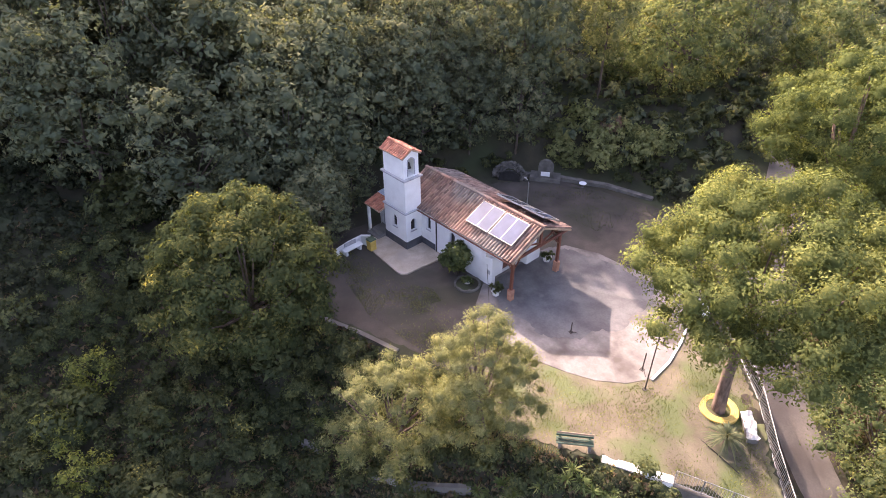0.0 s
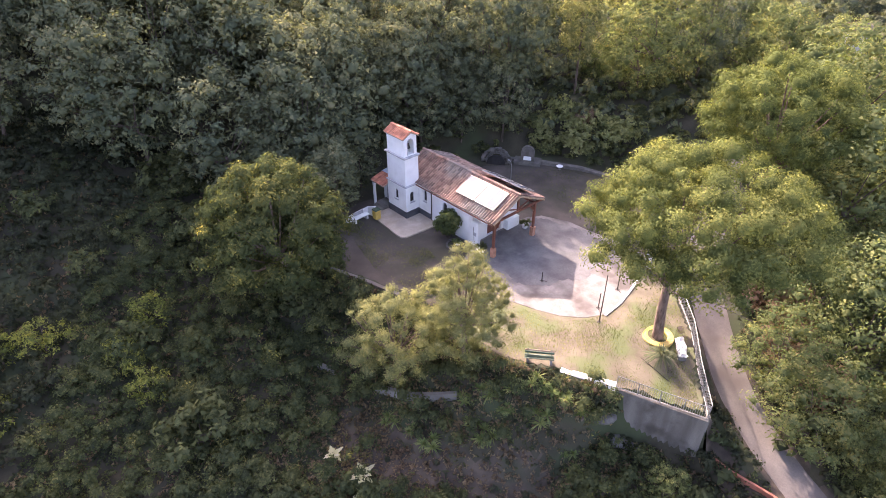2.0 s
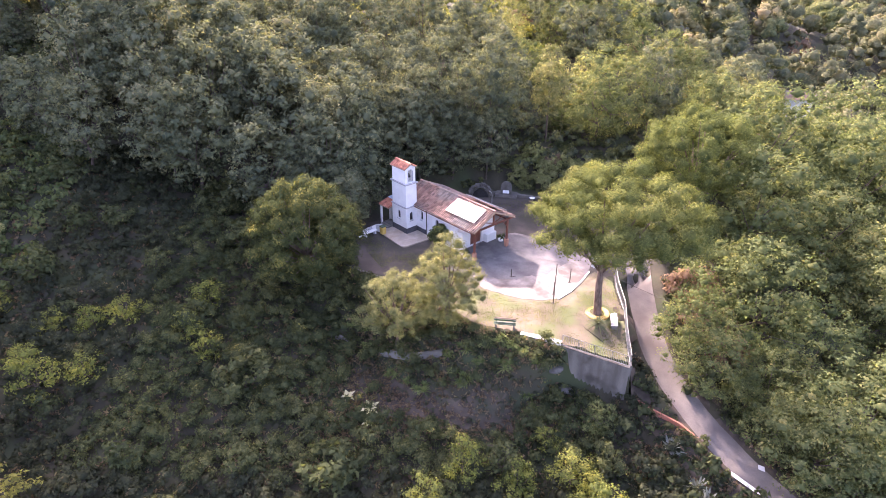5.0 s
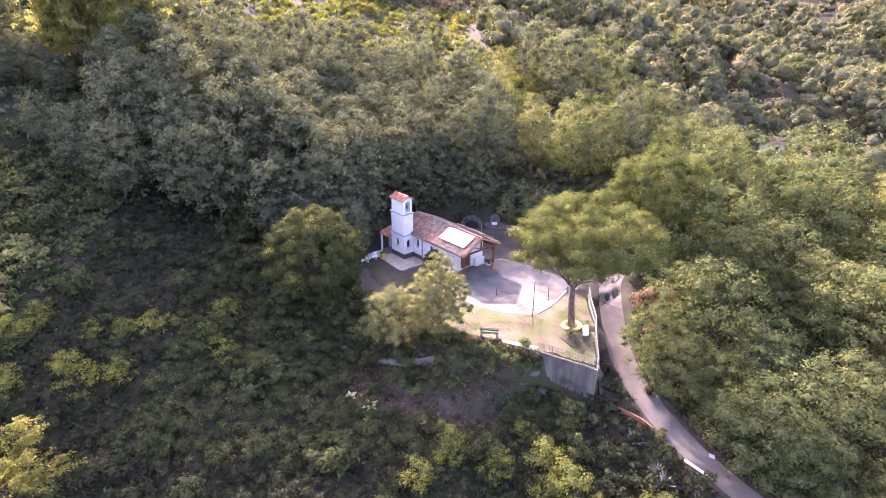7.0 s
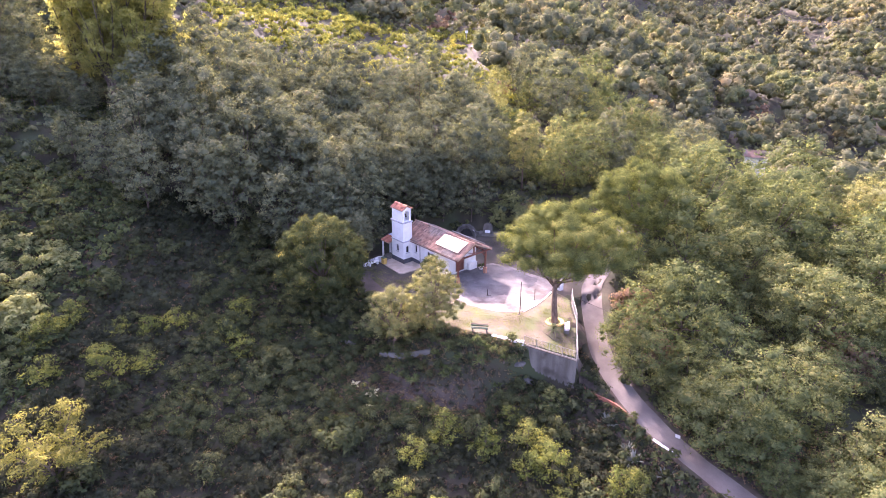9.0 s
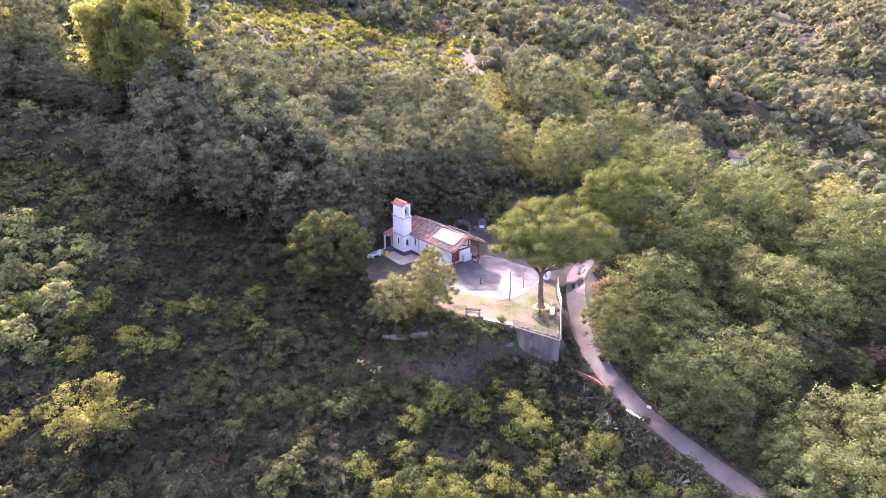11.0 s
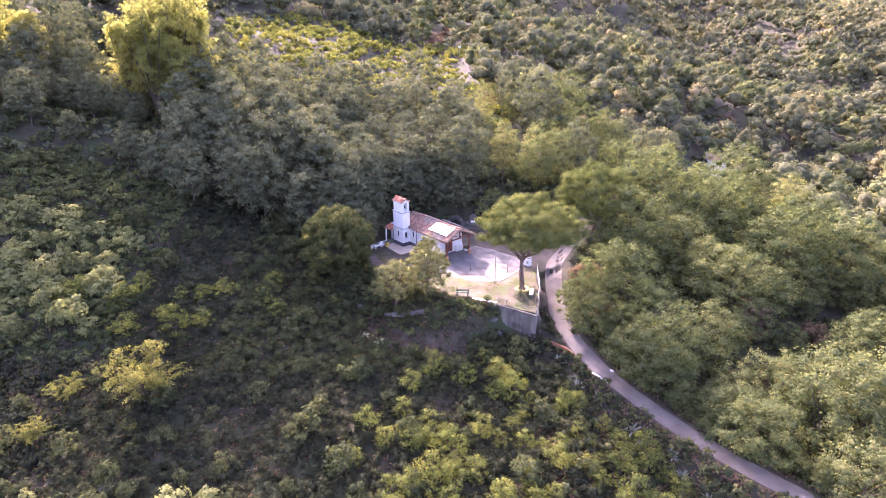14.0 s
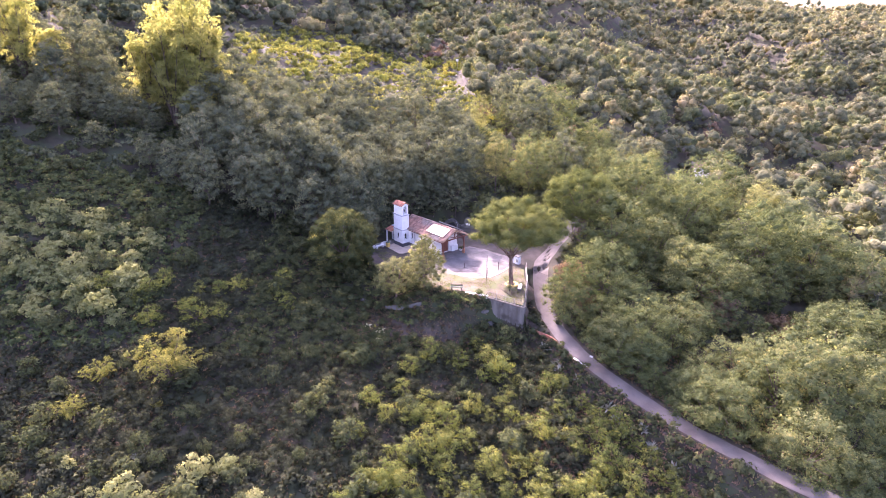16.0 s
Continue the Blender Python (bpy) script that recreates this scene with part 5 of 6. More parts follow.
bush_mass("roadside_brush", verge, LEAF_BRUSH, "mixed green brush below the roadside trees", "undergrowth", 15, 0.3, R2, (0.9, 1.8), (0.8, 2.0), 5)
edge = [(x, float(np.interp(x, [p[0] for p in ROAD], [p[1] for p in ROAD])) - R2.uniform(1.7, 6.0)) for x in np.repeat(np.arange(33, 74, 0.5), 2)]
bush_mass("verge_bushes", edge, LEAF_BRUSH, "low bushes and dry weeds beside the road", "undergrowth", 22, 0.17, R2, (0.3, 0.8), (0.2, 0.8), 4)
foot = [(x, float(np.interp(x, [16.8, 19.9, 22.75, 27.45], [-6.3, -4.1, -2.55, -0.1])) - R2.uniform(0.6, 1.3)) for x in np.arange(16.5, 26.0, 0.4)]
bush_mass("wall_foot_bushes", foot, LEAF_BRUSH_SHADED, "low weeds at the foot of the wall in shade-darkened leaves", "undergrowth", 40, 0.11, R2, (0.3, 0.5), (0.15, 0.4), 4)
floor_spots = list(scatter(R2, -75, 70, 5, 60, 3.0, 0.8, 2.6))
bank = list(scatter(R2, 2, 32, 9, 24, 1.5, 0.4, 2.4))
bush_mass("bank_brush", bank, LEAF_BRUSH, "green brush and saplings on the bank behind the yard", "undergrowth", 40, 0.16, R2, (0.4, 0.9), (0.3, 1.1), 5)
bush_mass("wood_floor_brush", floor_spots, LEAF_ACACIA, "dark brush on the wood floor", "undergrowth", 13, 0.36, R2, (1.0, 2.0), (0.6, 1.8), 5)
hill = list(scatter(R2, -50, 20, 50, 122, 3.6))
west = list(scatter(R2, -98, -36, -6, 50, 2.5))
bush_mass("west_scrub", west, LEAF_BRUSH, "dark scrub on the shaded western hillside", "scrub", 26, 0.3, R2, (1.0, 2.0), (0.8, 2.4), 5)
bush_mass("hill_scrub", hill, LEAF_CITRUS, "bright yellow-green scrub on the open hillside", "scrub", 34, 0.32, R2, (1.0, 2.8), (0.8, 3.4), 6)


def far_wood(name, spots, leaf, label, rng, r=(2.4, 4.0), h=(5, 9.5), size=0.62, per=19, domes=11):
    """Many distant crowns: each a dome of closed, uneven clumps under loose leaves, with shade between it and the next."""
    xy = np.array(spots)
    z = land(xy[:, 0], xy[:, 1])
    rows, outs = [], []
    for (x, y), g in zip(xy, z):
        rad, top = rng.uniform(*r), rng.uniform(*h)
        d = rng.normal(size=(domes, 3))
        d /= np.linalg.norm(d, axis=1, keepdims=True)
        d[:, 2] = np.abs(d[:, 2])
        low = top * 0.22
        p = np.array([x, y, g + low]) + d * (rad, rad, top - low) * rng.uniform(0.55, 0.95, (domes, 1))
        rows.append(np.column_stack([p, rad * rng.uniform(0.26, 0.46, domes)]))
        outs.append(d)
    blobs = np.concatenate(rows)
    out = np.concatenate(outs)
    leaves = blobs_crown(rng, blobs, per, size, out=out, fill=(0.75, 1.15), rough=0.15)
    return tagged(leaf_mesh(name, leaves, clump_hearts(rng, blobs, 0.8, out, domes < 10), leaf), label, "wood", kind="stuff")


carpet = list(scatter(R2, 20, 210, 60, 200, 6)) + list(scatter(R2, 74, 210, -60, 60, 6)) + list(scatter(R2, -150, 20, 118, 200, 6)) + list(scatter(R2, -140, -48, 44, 118, 6))
far_wood("valley_brush", carpet, LEAF_WOOD, "brush between the trees of the valley wood", R2, (3.0, 4.4), (1.8, 4.0), 0.6, 5, 4)
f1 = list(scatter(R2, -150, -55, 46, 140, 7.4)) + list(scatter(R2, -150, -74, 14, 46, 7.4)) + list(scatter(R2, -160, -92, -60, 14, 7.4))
# this hillside's shade comes partly from its darkened leaves
far_wood("far_wood_west", f1, LEAF_WOOD_SHADED, "wood on the far hillside, shade put into the leaf colour", R2, (3.0, 4.8), (5, 11), 0.5, 22, 11)
f2 = list(scatter(R2, 20, 210, 60, 200, 8.4)) + list(scatter(R2, 74, 160, -40, 60, 8.4)) + list(scatter(R2, -55, 20, 122, 200, 8.4))
f2 = [s for s in f2 if not before_hut(*s)]
MIX = R2.rand(len(f2))
far_wood("far_wood_valley", [s for s, m in zip(f2, MIX) if m < 0.5], LEAF_WOOD, "green wood filling the valley", R2, (3.8, 6.6), (6, 14), 0.46, 34, 13)
far_wood("far_wood_bright", [s for s, m in zip(f2, MIX) if 0.5 <= m < 0.74], LEAF_CANOPY, "lighter green crowns scattered through the valley wood", R2, (3.6, 6.2), (6, 13), 0.46, 34, 13)
far_wood("far_wood_olive", [s for s, m in zip(f2, MIX) if 0.74 <= m < 0.88], LEAF_OLIVE, "olive and yellowing crowns in the valley wood", R2, (3.2, 5.4), (5, 10), 0.44, 30, 12)
far_wood("far_wood_dry", [s for s, m in zip(f2, MIX) if m >= 0.96], LEAF_BROWN, "a few brownish dry crowns in the valley wood", R2, (2.2, 3.6), (4, 7), 0.6, 12, 12)
far_wood("hill_brush", list(scatter(R2, -170, 470, 196, 560, 10.5)), LEAF_WOOD, "brush between the crowns on the distant hills", R2, (5.0, 7.5), (2.5, 5.0), 1.0, 5, 4)
f3 = list(scatter(R2, -170, 470, 196, 560, 13.2))
MIX = R2.rand(len(f3))
far_wood("far_wood_hills", [s for s, m in zip(f3, MIX) if m < 0.7], LEAF_WOOD, "wooded hills in the distance", R2, (5.5, 9.0), (7, 16), 0.95, 16, 9)
far_wood("far_wood_hills_olive", [s for s, m in zip(f3, MIX) if m >= 0.7], LEAF_OLIVE, "olive green crowns on the distant hills", R2, (5.0, 8.5), (7, 13), 0.95, 16, 9)


def grass_tufts(name, outline, count, material, label, rng, h=(0.05, 0.16)):
    """Single grass blades over a lawn."""
    lo, hi = np.min(outline, 0), np.max(outline, 0)
    x, y = rng.uniform(lo[0], hi[0], count), rng.uniform(lo[1], hi[1], count)
    keep = (to_polygon(x, y, outline) < -0.1) & (waves(x, y, 23, 1.1) + rng.normal(scale=0.7, size=count) > 0.2)
    x, y = x[keep], y[keep]
    z = land(x, y) + 0.03
    a, l = rng.uniform(0, 6.283, len(x)), rng.uniform(*h, len(x))
    s = np.column_stack([np.cos(a), np.sin(a), 0 * a]) * 0.014
    p = np.column_stack([x, y, z])
    tip = p + np.column_stack([rng.normal(scale=0.07, size=(len(x), 2)), l])
    return tagged(tri_mesh(name, np.stack([p - s, p + s, tip], 1).reshape(-1, 3), material), label, "grass", kind="stuff")


LAWN = [(9.5, -6.0), (16.8, -5.9), (19.9, -3.9), (22.7, -2.3), (27.0, -0.1), (23.1, 5.1), (20.1, 8.0), (18.2, 8.2), (18.8, 3), (18.0, 0.6), (16.6, -0.6), (13.4, -1.8), (10.2, -2.2)]
grass_tufts("grass", LAWN, 60000, LEAF_PINE, "thin yellow-green grass on the lawn", R2)
grass_tufts("grass_yard", [(-4, -4.5), (4, -6.4), (9.5, -5.8), (10, -2.6), (4.5, -1.5), (2.5, -2.6), (-3, -3)], 20000, LEAF_SHRUB, "sparse green weeds on the shaded yard", R2)
grass_tufts("grass_back", [(1, 12), (8, 12), (10, 18.5), (4, 17.5), (0, 15)], 7000, LEAF_BRUSH, "thin grass at the back of the yard", R2)

grass_tufts("dry_grass", [(8.8, -7.3), (16.6, -7.0), (19.8, -4.9), (19.4, -4.3), (16.6, -6.2), (8.8, -6.3)], 5000, LEAF_BROWN, "tall dry brown grass along the edge of the lawn", R2, (0.25, 0.7))
grass_tufts("edge_grass", [(8.2, -7.6), (16.6, -7.2), (19.8, -5.1), (19.4, -4.3), (16.6, -6.1), (8.2, -6.1)], 7000, LEAF_SHRUB, "green grass along the edge of the lawn", R2, (0.15, 0.5))


# ---- spiky plants on the slope ----
def blade_head(rng, centre, count, length, width, rise, droop):
    """Long pointed blades round a centre, bent by their weight."""
    verts, quads = [], []
    for k in range(count):
        a, up = rng.uniform(0, 6.283), rng.uniform(*rise)
        l = length * rng.uniform(0.7, 1.15)
        way = np.array([math.cos(a) * math.cos(up), math.sin(a) * math.cos(up), math.sin(up)])
        side = np.array([-math.sin(a), math.cos(a), 0.0]) * width / 2
        c = np.array(centre)
        base = len(verts)
        for f, w in ((0.0, 0.7), (0.4, 1.0), (0.75, 0.7), (1.0, 0.06)):
            p = c + way * l * f - np.array([0, 0, droop * l * f * f])
            verts += [p - side * w, p + side * w]
        for j in range(3):
            quads.append((base + 2 * j, base + 2 * j + 1, base + 2 * j + 3, base + 2 * j + 2))
    return np.array(verts), np.array(quads)


def spiky_plant(name, rng, label, category, leaf, heads, trunk, count, length, width, rise=(0.0, 1.45), droop=0.35, group=""):
    e = empty(name, 0, 0, 0, label, category, group)
    for k in range(heads):
        h = trunk * rng.uniform(0.6, 1.1)
        lean = rng.normal(scale=0.3 * trunk, size=2) if heads > 1 else (0, 0)
        v, q = blade_head(rng, (lean[0], lean[1], h), count, length, width, rise, droop)
        quad_mesh("leaf_head", v, q, leaf, e)
        if trunk > 0.3:
            part("stem", tube(bmesh.new(), [(0, 0, -0.3), (lean[0] * 0.4, lean[1] * 0.4, h * 0.5), (lean[0], lean[1], h)], [0.12, 0.1, 0.08], 6), BARK, e)
    return e


RS = np.random.RandomState(31)
yucca = spiky_plant("yucca", RS, "green yucca with stiff sword leaves on a short stem", "yucca", LEAF_BLADE, 3, 1.0, 46, 0.85, 0.07, group="yuccas below the wall")
YUCCAS = [(18.6, -6.9), (19.4, -6.1), (20.3, -5.8), (21.2, -5.2), (20.6, -6.9), (22.2, -4.9), (22.5, -6.0), (19.0, -7.9), (17.4, -8.3), (16.7, -9.2), (17.9, -9.6), (18.8, -9.4), (23.4, -6.7), (8.6, -11.6), (7.2, -12.1), (9.8, -12.4), (13.2, -12.6), (15.0, -11.9), (16.4, -11.6)]
for i, (x, y) in enumerate(YUCCAS):
    m = Matrix.Translation((x, y, ground_at(x, y) - 0.05)) @ Matrix.Rotation(1.7 * i, 4, "Z") @ Matrix.Scale(0.75 + 0.06 * (i * 5 % 7), 4)
    if i == 0:
        yucca.matrix_world = m
    else:
        copy_thing(yucca, m)
pale = spiky_plant("pale_shrub", RS, "pale green sapling with large drooping leaves", "shrub", LEAF_PALE, 1, 1.1, 16, 0.95, 0.3, (0.15, 1.2), 0.3, "pale saplings")
for i, (x, y, k) in enumerate([(15.2, -15.9, 1.0), (12.9, -16.4, 0.8), (15.9, -16.7, 0.6)]):
    m = Matrix.Translation((x, y, ground_at(x, y))) @ Matrix.Scale(k, 4)
    if i == 0:
        pale.matrix_world = m
    else:
        copy_thing(pale, m)
cycad = spiky_plant("cycad", RS, "dark green sago palm with arching fronds on the lawn", "palm", LEAF_ACACIA, 1, 0.5, 150, 1.25, 0.075, (0.0, 1.4), 0.55)
cycad.matrix_world = pose(23.3, 1.35, ground_at(23.3, 1.35))
agave = spiky_plant("agave", RS, "grey-blue agave rosette on the road bank", "agave", LEAF_AGAVE, 1, 0.1, 30, 0.95, 0.16, (0.25, 1.35), 0.12, "agaves")
for i, (x, y, k) in enumerate([(32.4, -1.5, 1.2), (35.2, -2.5, 0.9), (36.1, -2.9, 1.0), (38.9, -2.6, 0.9), (43.9, -3.4, 1.2), (45.3, -4.0, 0.8), (48.6, -3.2, 1.0), (50.2, -3.9, 0.9), (14.4, -47.8, 1.3), (53.4, -4.4, 1.0)]):
    m = Matrix.Translation((x, y, ground_at(x, y))) @ Matrix.Rotation(i, 4, "Z") @ Matrix.Scale(k, 4)
    if i == 0:
        agave.matrix_world = m
    else:
        copy_thing(agave, m)


# ---- yard fittings ----
def lathe(profile, sides=18, x=0.0, y=0.0, z=0.0):
    bm = bmesh.new()
    rings = [[bm.verts.new((x + r * math.cos(6.2832 * k / sides), y + r * math.sin(6.2832 * k / sides), z + h)) for k in range(sides)] for r, h in profile]
    for p, q in zip(rings, rings[1:]):
        for k in range(sides):
            bm.faces.new((p[k], p[(k + 1) % sides], q[(k + 1) % sides], q[k]))
    bm.faces.new(rings[0][::-1])
    bm.faces.new(rings[-1])
    return bm


def leafy(name, parent, rng, centre, radius, height, n, size, leaf, per=60):
    b = crown_blobs(rng, n, radius, height / 2, 0, radius * 0.4, 0.2)
    b[:, :3] += centre
    return leaf_mesh(name, blobs_crown(rng, b, per, size), clump_hearts(rng, b, 0.5, None, True), leaf, parent)


def flower_pot(x, y, z, label, material, r=0.28, plant_leaf=None):
    e = empty("flower_pot", x, y, z, label, "flower pot")
    part("pot", lathe([(r * 0.7, 0), (r, r * 1.1), (r * 1.12, r * 1.12), (r * 1.12, r * 1.3), (r * 0.92, r * 1.3), (r * 0.85, r * 1.1)]), material, e, smooth=False)
    leafy("plant", e, RS, (0, 0, r * 1.8), r * 1.4, r * 2.0, 8, 0.12, plant_leaf or LEAF_BRUSH, 40)
    return e


flower_pot(7.78, 1.05, 0.055, "white flower pot with a low green plant by the porch", WHITE, 0.3)
flower_pot(7.6, 6.4, 0.055, "white flower pot with a plant at the porch", WHITE, 0.3)

# round bed with an oleander by the nave wall
bed = empty("flower_bed", 5.75, 0.45, 0.0, "round flower bed edged with small stones", "flower bed")
for k in range(22):
    a = 6.2832 * k / 22
    part("edging_stone", box((-0.11, -0.07, -0.05), (0.11, 0.07, 0.16 + 0.03 * (k % 3)), pose(0.82 * math.cos(a), 0.82 * math.sin(a), 0, 0, 0, math.degrees(a) + 90), 0.02), STONE, bed)
part("soil", lathe([(0.76, -0.05), (0.76, 0.1), (0.3, 0.14)]), SOIL, bed)
olea = empty("oleander", 4.4, 0.75, 0.0, "bushy grey-green oleander against the white nave wall", "shrub")
leafy("foliage", olea, RS, (0, 0, 1.35), 0.85, 2.1, 30, 0.15, LEAF_SHRUB, 110)
bm = bmesh.new()
for k in range(6):
    a = k * 1.05
    tube(bm, [(0.1 * math.cos(a), 0.1 * math.sin(a), -0.1), (0.25 * math.cos(a), 0.25 * math.sin(a), 0.7), (0.5 * math.cos(a), 0.5 * math.sin(a), 1.5)], [0.035, 0.03, 0.012], 5)
part("stems", bm, BARK, olea)
pot2 = empty("stone_trough", 5.7, 0.5, 0.12, "low white painted planting trough in the round bed", "trough")
part("trough_body", lathe([(0.2, 0), (0.34, 0.22), (0.3, 0.22), (0.2, 0.1)], 10), WHITE, pot2)
leafy("plant", pot2, RS, (0, 0, 0.3), 0.35, 0.4, 8, 0.12, LEAF_SHRUB, 40)

# litter bin, stone seat and steps beside the tower
bin_ = empty("litter_bin", -1.75, -1.85, 0.13, "yellow-green plastic litter bin beside the terrace", "bin")
part("body", box((-0.26, -0.26, 0.0), (0.26, 0.26, 0.8), bevel=0.03), YELLOW, bin_)
part("lid", box((-0.29, -0.29, 0.8), (0.29, 0.29, 0.92), bevel=0.04), GREEN, bin_)
seat = empty("garden_bench", -2.5, -3.0, 0.02, "white stone seat with a tiled blue-grey back panel", "bench", rz=92)
part("slab", box((-0.8, -0.25, 0.38), (0.8, 0.25, 0.48), bevel=0.02), WHITE, seat)
for x in (-0.6, 0.6):
    part("support", box((x - 0.1, -0.2, 0), (x + 0.1, 0.2, 0.38), bevel=0.02), WHITE, seat)
part("tile_panel", box((-0.5, 0.22, 0.5), (0.5, 0.27, 0.8)), CORNICE, seat)
for k in range(3):
    st = part("door_step", box((-3.8, -0.75 + 0.3 * k, -0.1), (-2.45, 0.74 if k == 2 else -0.44 + 0.3 * k, 0.13 + 0.08 * (k + 1)), bevel=0.012), CONCRETE)
    tagged(st, "pale concrete step up to the side door", "step", "steps", kind="structure")


# grotto, memorial stone and birdbath at the foot of the bank
def arch_niche(x, y, z, rz):
    e = empty("stone_grotto", x, y, z, "low rough stone grotto with an arched dark opening", "grotto", rz=rz)
    rng = random.Random(4)
    for k in range(30):
        a = math.pi * (k % 15) / 14
        r = 1.05 + 0.32 * (k // 15)
        s = rng.uniform(0.17, 0.26)
        bm = bmesh.new()
        bmesh.ops.create_icosphere(bm, subdivisions=1, radius=s)
        for v in bm.verts:
            v.co = v.co * rng.uniform(0.8, 1.15) + Vector((r * math.cos(a), rng.uniform(-0.12, 0.12), 0.15 + 1.1 * r * math.sin(a) * 0.9))
        part("stone", bm, STONE, e)
    m = Matrix.Translation((0, 0.35, 0))
    part("niche", arch_solid(1.9, 1.0, 0.1, m), DARK, e)
    return e


arch_niche(-2.4, 13.5, 0.0, 215 - 180 + 180)
mem = empty("memorial_stone", -0.2, 15.6, 0.0, "grey memorial stone with a rounded top and white plaque", "memorial", rz=215)
part("stone", arch_solid(1.3, 2.0, 0.35, Matrix.Translation((0, 0, 0))), STONE, mem)
part("plinth", box((-1.3, -0.9, -0.1), (1.3, 0.5, 0.35), bevel=0.03), STONE, mem)
part("plaque", box((-0.38, 0.36, 0.55), (0.38, 0.4, 0.95), bevel=0.01), WHITE, mem)
bath = empty("stone_basin", 2.8, 16.9, 0.0, "round pale stone basin on a short foot", "basin")
bath.scale = (0.6, 0.6, 0.5)
part("foot", lathe([(0.3, 0), (0.16, 0.12), (0.14, 0.5), (0.25, 0.58)], 14), CONCRETE, bath)
part("bowl", lathe([(0.25, 0.58), (0.52, 0.74), (0.55, 0.8), (0.46, 0.8), (0.2, 0.68)], 20), WHITE, bath)
tap = empty("lamp_post", 1.6, 11.2, 0.0, "slim grey metal post with a short bent arm", "lamp post")
part("pole", tube(bmesh.new(), [(0, 0, 0), (0, 0, 2.0), (-0.25, 0.1, 2.2), (-0.5, 0.2, 2.2)], [0.04, 0.035, 0.03, 0.03], 8), RAIL, tap)
part("head", box((-0.68, 0.14, 2.15), (-0.42, 0.28, 2.25), bevel=0.03), RAIL, tap)


# poles and wires on the slab and lawn
def pole(x, y, h, label, name="metal_post", arms=()):
    e = empty(name, x, y, ground_at(x, y) + 0.05, label, "post")
    part("shaft", tube(bmesh.new(), [(0, 0, -0.1), (0, 0, h)], [0.04, 0.032], 8), IRON, e)
    part("base_plate", box((-0.12, -0.12, 0), (0.12, 0.12, 0.03)), IRON, e)
    for z, dx, dy in arms:
        part("arm", tube(bmesh.new(), [(0, 0, z), (dx, dy, z)], [0.02, 0.02], 6), IRON, e)
    return e


pole(18.8, 1.15, 3.9, "tall rusty iron pole at the slab edge")
pole(17.9, 2.3, 1.3, "short rusty iron post at the slab edge", arms=((0.25, 0.5, -0.55),))
pole(17.6, 5.0, 1.4, "short rusty iron post on the slab", arms=((0.2, 0.5, -0.4),))
pole(13.3, 1.8, 0.8, "low dark iron stake on the slab", arms=((0.05, 0.35, 0.2),))


def cable(name, a, b, sag, label, r=0.012):
    a, b = Vector(a), Vector(b)
    pts = [a.lerp(b, k / 12) - Vector((0, 0, sag * 4 * (k / 12) * (1 - k / 12))) for k in range(13)]
    return tagged(part(name, tube(bmesh.new(), pts, [r] * 13, 5), IRON), label, "cable")


cable("cable", (18.8, 1.15, 0.02), (24.6, 0.3, -0.42), 0.0, "dark hose lying across the lawn", 0.025)
cable("cable", (6.75, 1.2, 1.9), (10.2, -1.9, 0.1), 0.05, "thin pale cable from the chapel to the ground", 0.018)
cable("overhead_cable", (21.3, 7.3, 1.1), (36, 9.5, 1.0), 0.5, "thin dark cable hung over the road", 0.02)

# stacked sheets, electric box and gate pier
ws = empty("white_sheet", 23.7, 3.1, ground_at(23.7, 3.1), "crumpled white plastic sheet against the road railing", "sheet", rz=37)
bm = bmesh.new()
g = [[bm.verts.new((-0.28 + 0.56 * i / 5, -0.9 + 1.8 * j / 9, 0.35 + 0.22 * noise.noise((i * 0.7, j * 0.6, 2.0)) + 0.1 * (i / 5))) for i in range(6)] for j in range(10)]
for j in range(9):
    for i in range(5):
        bm.faces.new((g[j][i], g[j][i + 1], g[j + 1][i + 1], g[j + 1][i]))
bmesh.ops.solidify(bm, geom=bm.faces[:], thickness=0.02)
part("sheet", bm, WHITE, ws)
part("bench_frame", box((-0.25, -0.85, 0.0), (0.25, 0.85, 0.3), bevel=0.02), CONCRETE, ws)
pier = empty("gate_pier", 17.6, 9.3, 0.0, "white masonry gate pier with a grey meter box", "pier")
part("pier_body", box((-0.5, -0.3, -0.3), (0.5, 0.3, 1.25), bevel=0.02), WHITE, pier)
part("cap", box((-0.58, -0.38, 1.25), (0.58, 0.38, 1.36), bevel=0.02), CONCRETE, pier)
part("meter_box", box((0.1, -0.36, 0.35), (0.42, -0.29, 0.85), bevel=0.01), RAIL, pier)

# orange barrier at the bend, two white marks on the road
BEND = [(28.5, 0.1), (29.6, 0.0), (30.8, 0.05), (32.0, 0.2), (33.2, 0.1)]
wall_line("orange_barrier", BEND, 0.14, [ground_at(x, y) + 0.35 for x, y in BEND], -6.0, ORANGE, "dull orange painted low kerb wall at the bend", "kerb wall")
for a, b, w in (((36.3, -0.25), (38.4, -0.05), 0.16), ((37.3, 1.9), (37.7, 2.1), 0.2)):
    pa, pb = Vector(a), Vector(b)
    way = (pb - pa).normalized()
    s = Vector((way.y, -way.x)) * w
    vs = []
    for p in (pa, pb):
        for k in (-1, 1):
            q = p + s * k
            vs.append((q.x, q.y, ground_at(q.x, q.y) + 0.1))
    tagged(link_mesh("road_mark", vs, [(0, 1, 3, 2)], LINE_WHITE), "white mark on the road", "road marking", kind="structure")

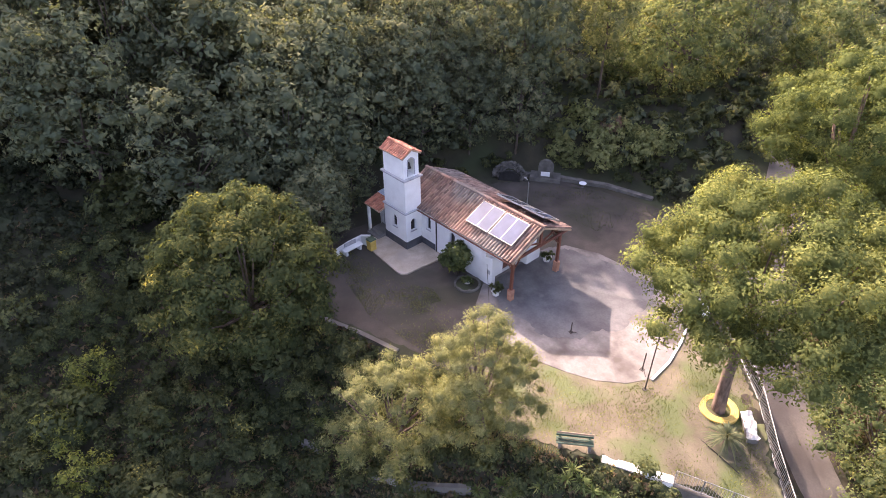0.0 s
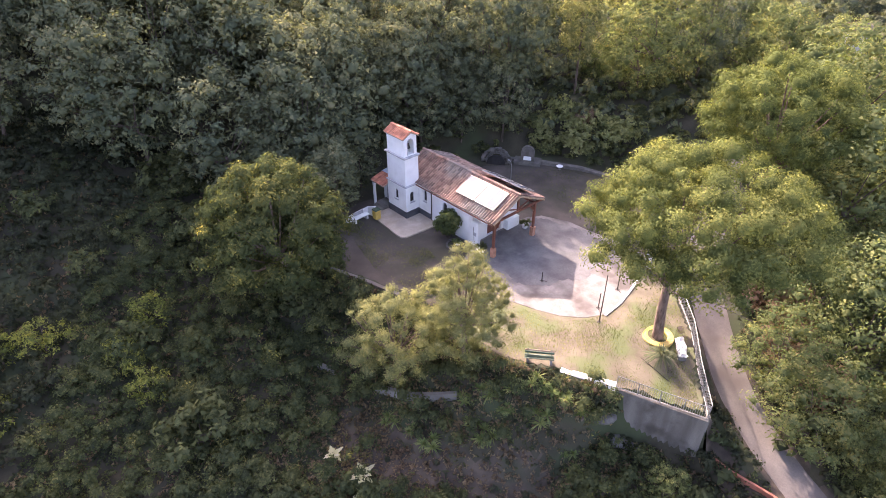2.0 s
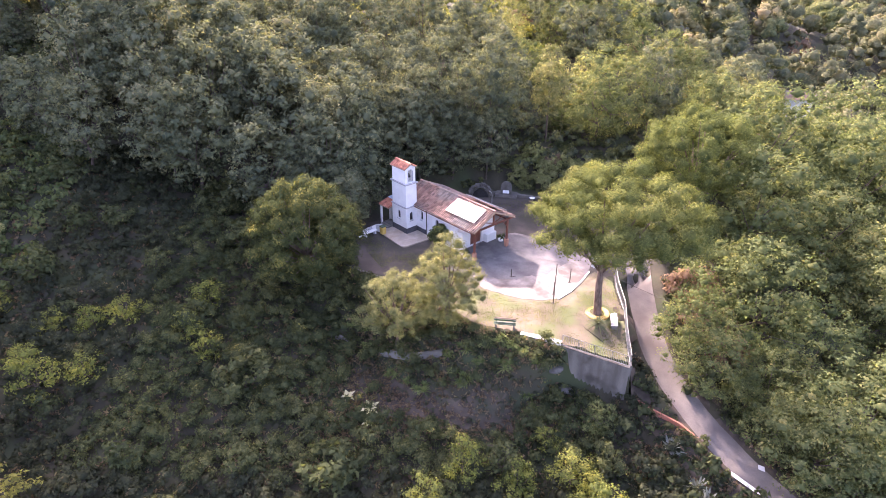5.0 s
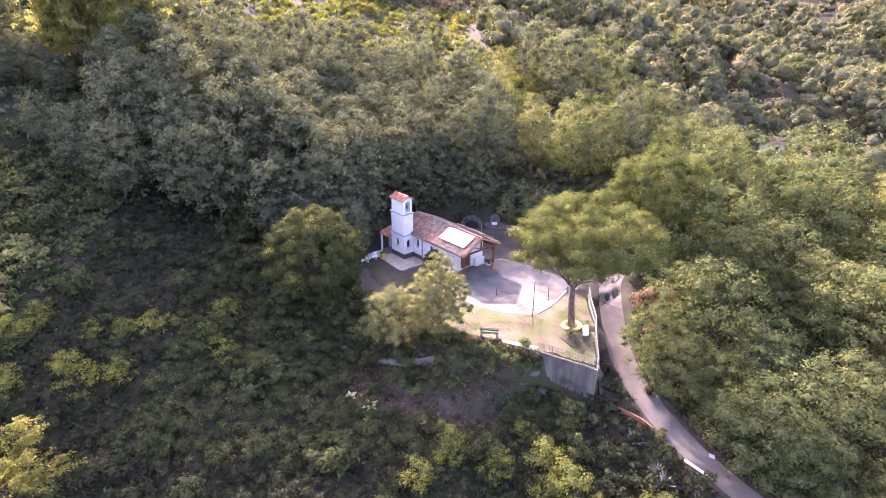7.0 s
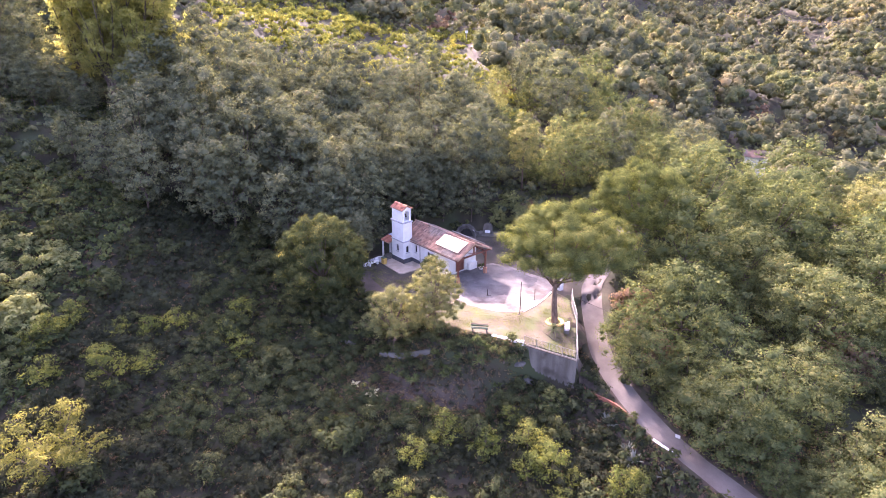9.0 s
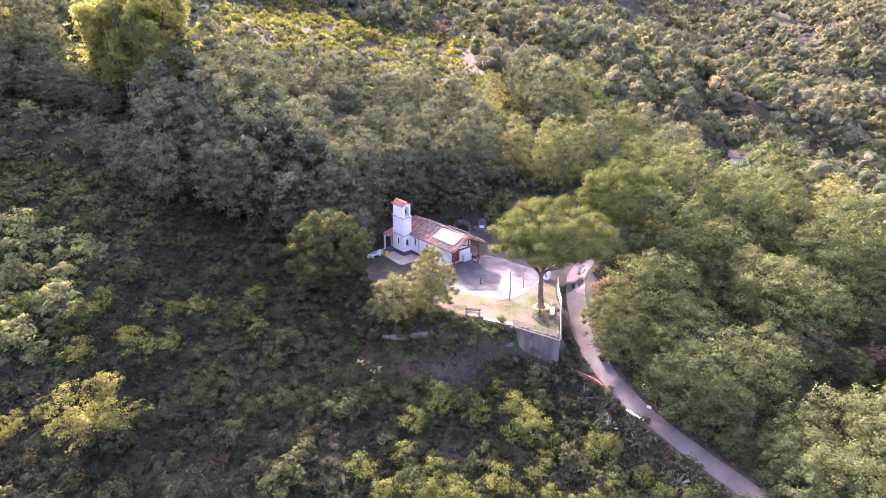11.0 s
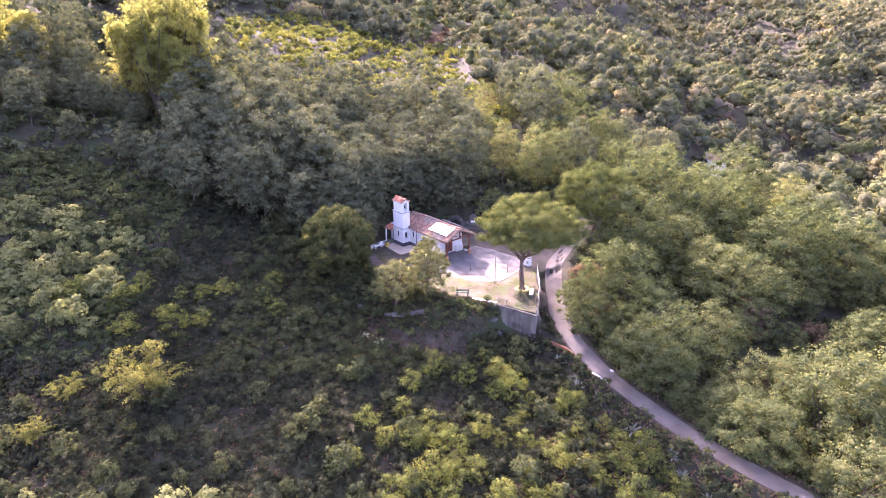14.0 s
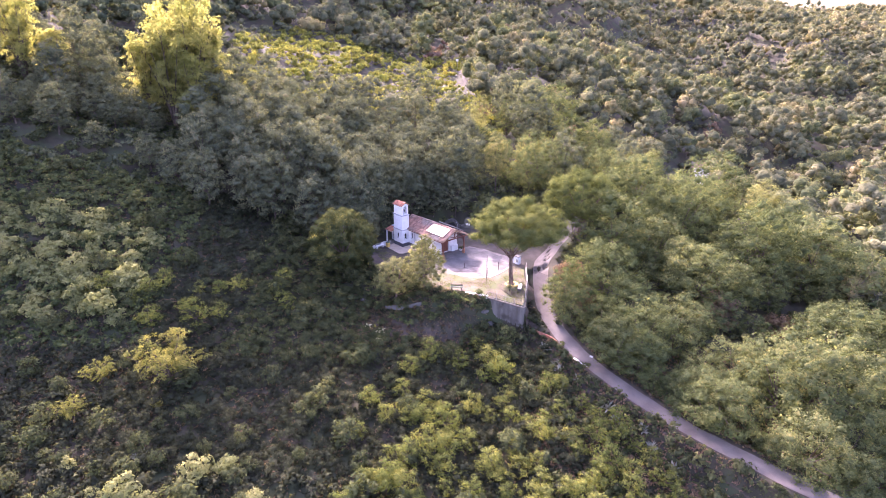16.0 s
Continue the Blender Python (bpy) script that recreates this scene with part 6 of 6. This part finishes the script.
# stones at the foot of the wall
for k, (x, y, s) in enumerate([(23.6, -2.9, 0.5), (24.3, -2.6, 0.35), (23.0, -3.4, 0.45), (24.9, -2.3, 0.3)]):
    bm = bmesh.new()
    bmesh.ops.create_icosphere(bm, subdivisions=2, radius=s)
    for v in bm.verts:
        v.co = Vector((v.co.x * 1.4, v.co.y, v.co.z * 0.6)) * (1 + 0.35 * noise.noise(v.co * 2.5 + Vector((k, 0, 0))))
    ob = part("boulder", bm, STONE)
    ob.matrix_world = pose(x, y, ground_at(x, y) + 0.05, 0, 0, 40 * k)
    tagged(ob, "pale grey boulder at the wall foot", "rock", "boulders")

# hut in the valley, bare path and pole on the hill
hut = empty("hut", 0.0, 107.5, -5.6, "small white hut with a red tile roof in the wood", "hut", rz=25)
part("wall", box((-2.4, -1.7, -4), (2.4, 1.7, 2.9)), WHITE, hut)
bm = bmesh.new()
lo = [bm.verts.new(p) for p in ((-3.0, -2.3, 2.75), (3.0, -2.3, 2.75), (3.0, 2.3, 2.75), (-3.0, 2.3, 2.75), (-3.0, 0, 4.1), (3.0, 0, 4.1))]
for f in ((0, 1, 5, 4), (2, 3, 4, 5), (0, 4, 3), (1, 2, 5), (3, 2, 1, 0)):
    bm.faces.new([lo[i] for i in f])
roof = part("roof", bm, TILE, hut)
part("window", box((0.6, -1.76, 1.0), (1.4, -1.66, 2.1)), DARK, hut)
strip("hill_path", [(-58, 70.5, 0), (-63, 74, 0), (-70, 79, 0), (-76, 85, 0)], 0.6, 0.3, surface("pale_earth", (0.06, 0.05, 0.042), (0.095, 0.08, 0.067), 0.3, 4, 0.95, 0.3), "pale bare earth track on the hillside", "path", 2.0, 0.7)
hp = empty("sign_post", -76, 83, ground_at(-76, 83), "white board on a post beside the hill track", "sign")
part("post", tube(bmesh.new(), [(0, 0, -0.3), (0, 0, 3.2)], [0.1, 0.1], 6), RAIL, hp)
part("board", box((-0.4, -0.08, 2.5), (0.4, 0.08, 3.2), pose(0, 0, 0, 0, 0, 45)), WHITE, hp)
strip("earth_path", [(-30.4, -24.5, 0), (-34, -27.2, 0), (-37.2, -30.3, 0), (-41, -34, 0)], 0.4, 0.3, EARTH, "narrow earth path across the dark slope", "path", 1.5, 0.6)

wall_line("slab_kerb", [(18.68, 2.0), (18.62, 3.9), (18.2, 6.0), (17.6, 8.0)], 0.14, [0.12, 0.12, 0.12, 0.12], -0.2, WHITE, "white painted kerb along the slab", "kerb")

sheet("bare_earth", [(10, -14), (16, -11.5), (24, -6), (26.5, -3.5), (25, -7.5), (18, -14), (13, -17)], 0.03, EARTH, "bare brown earth on the slope below the walls", "earth", 0.5, 0.5)
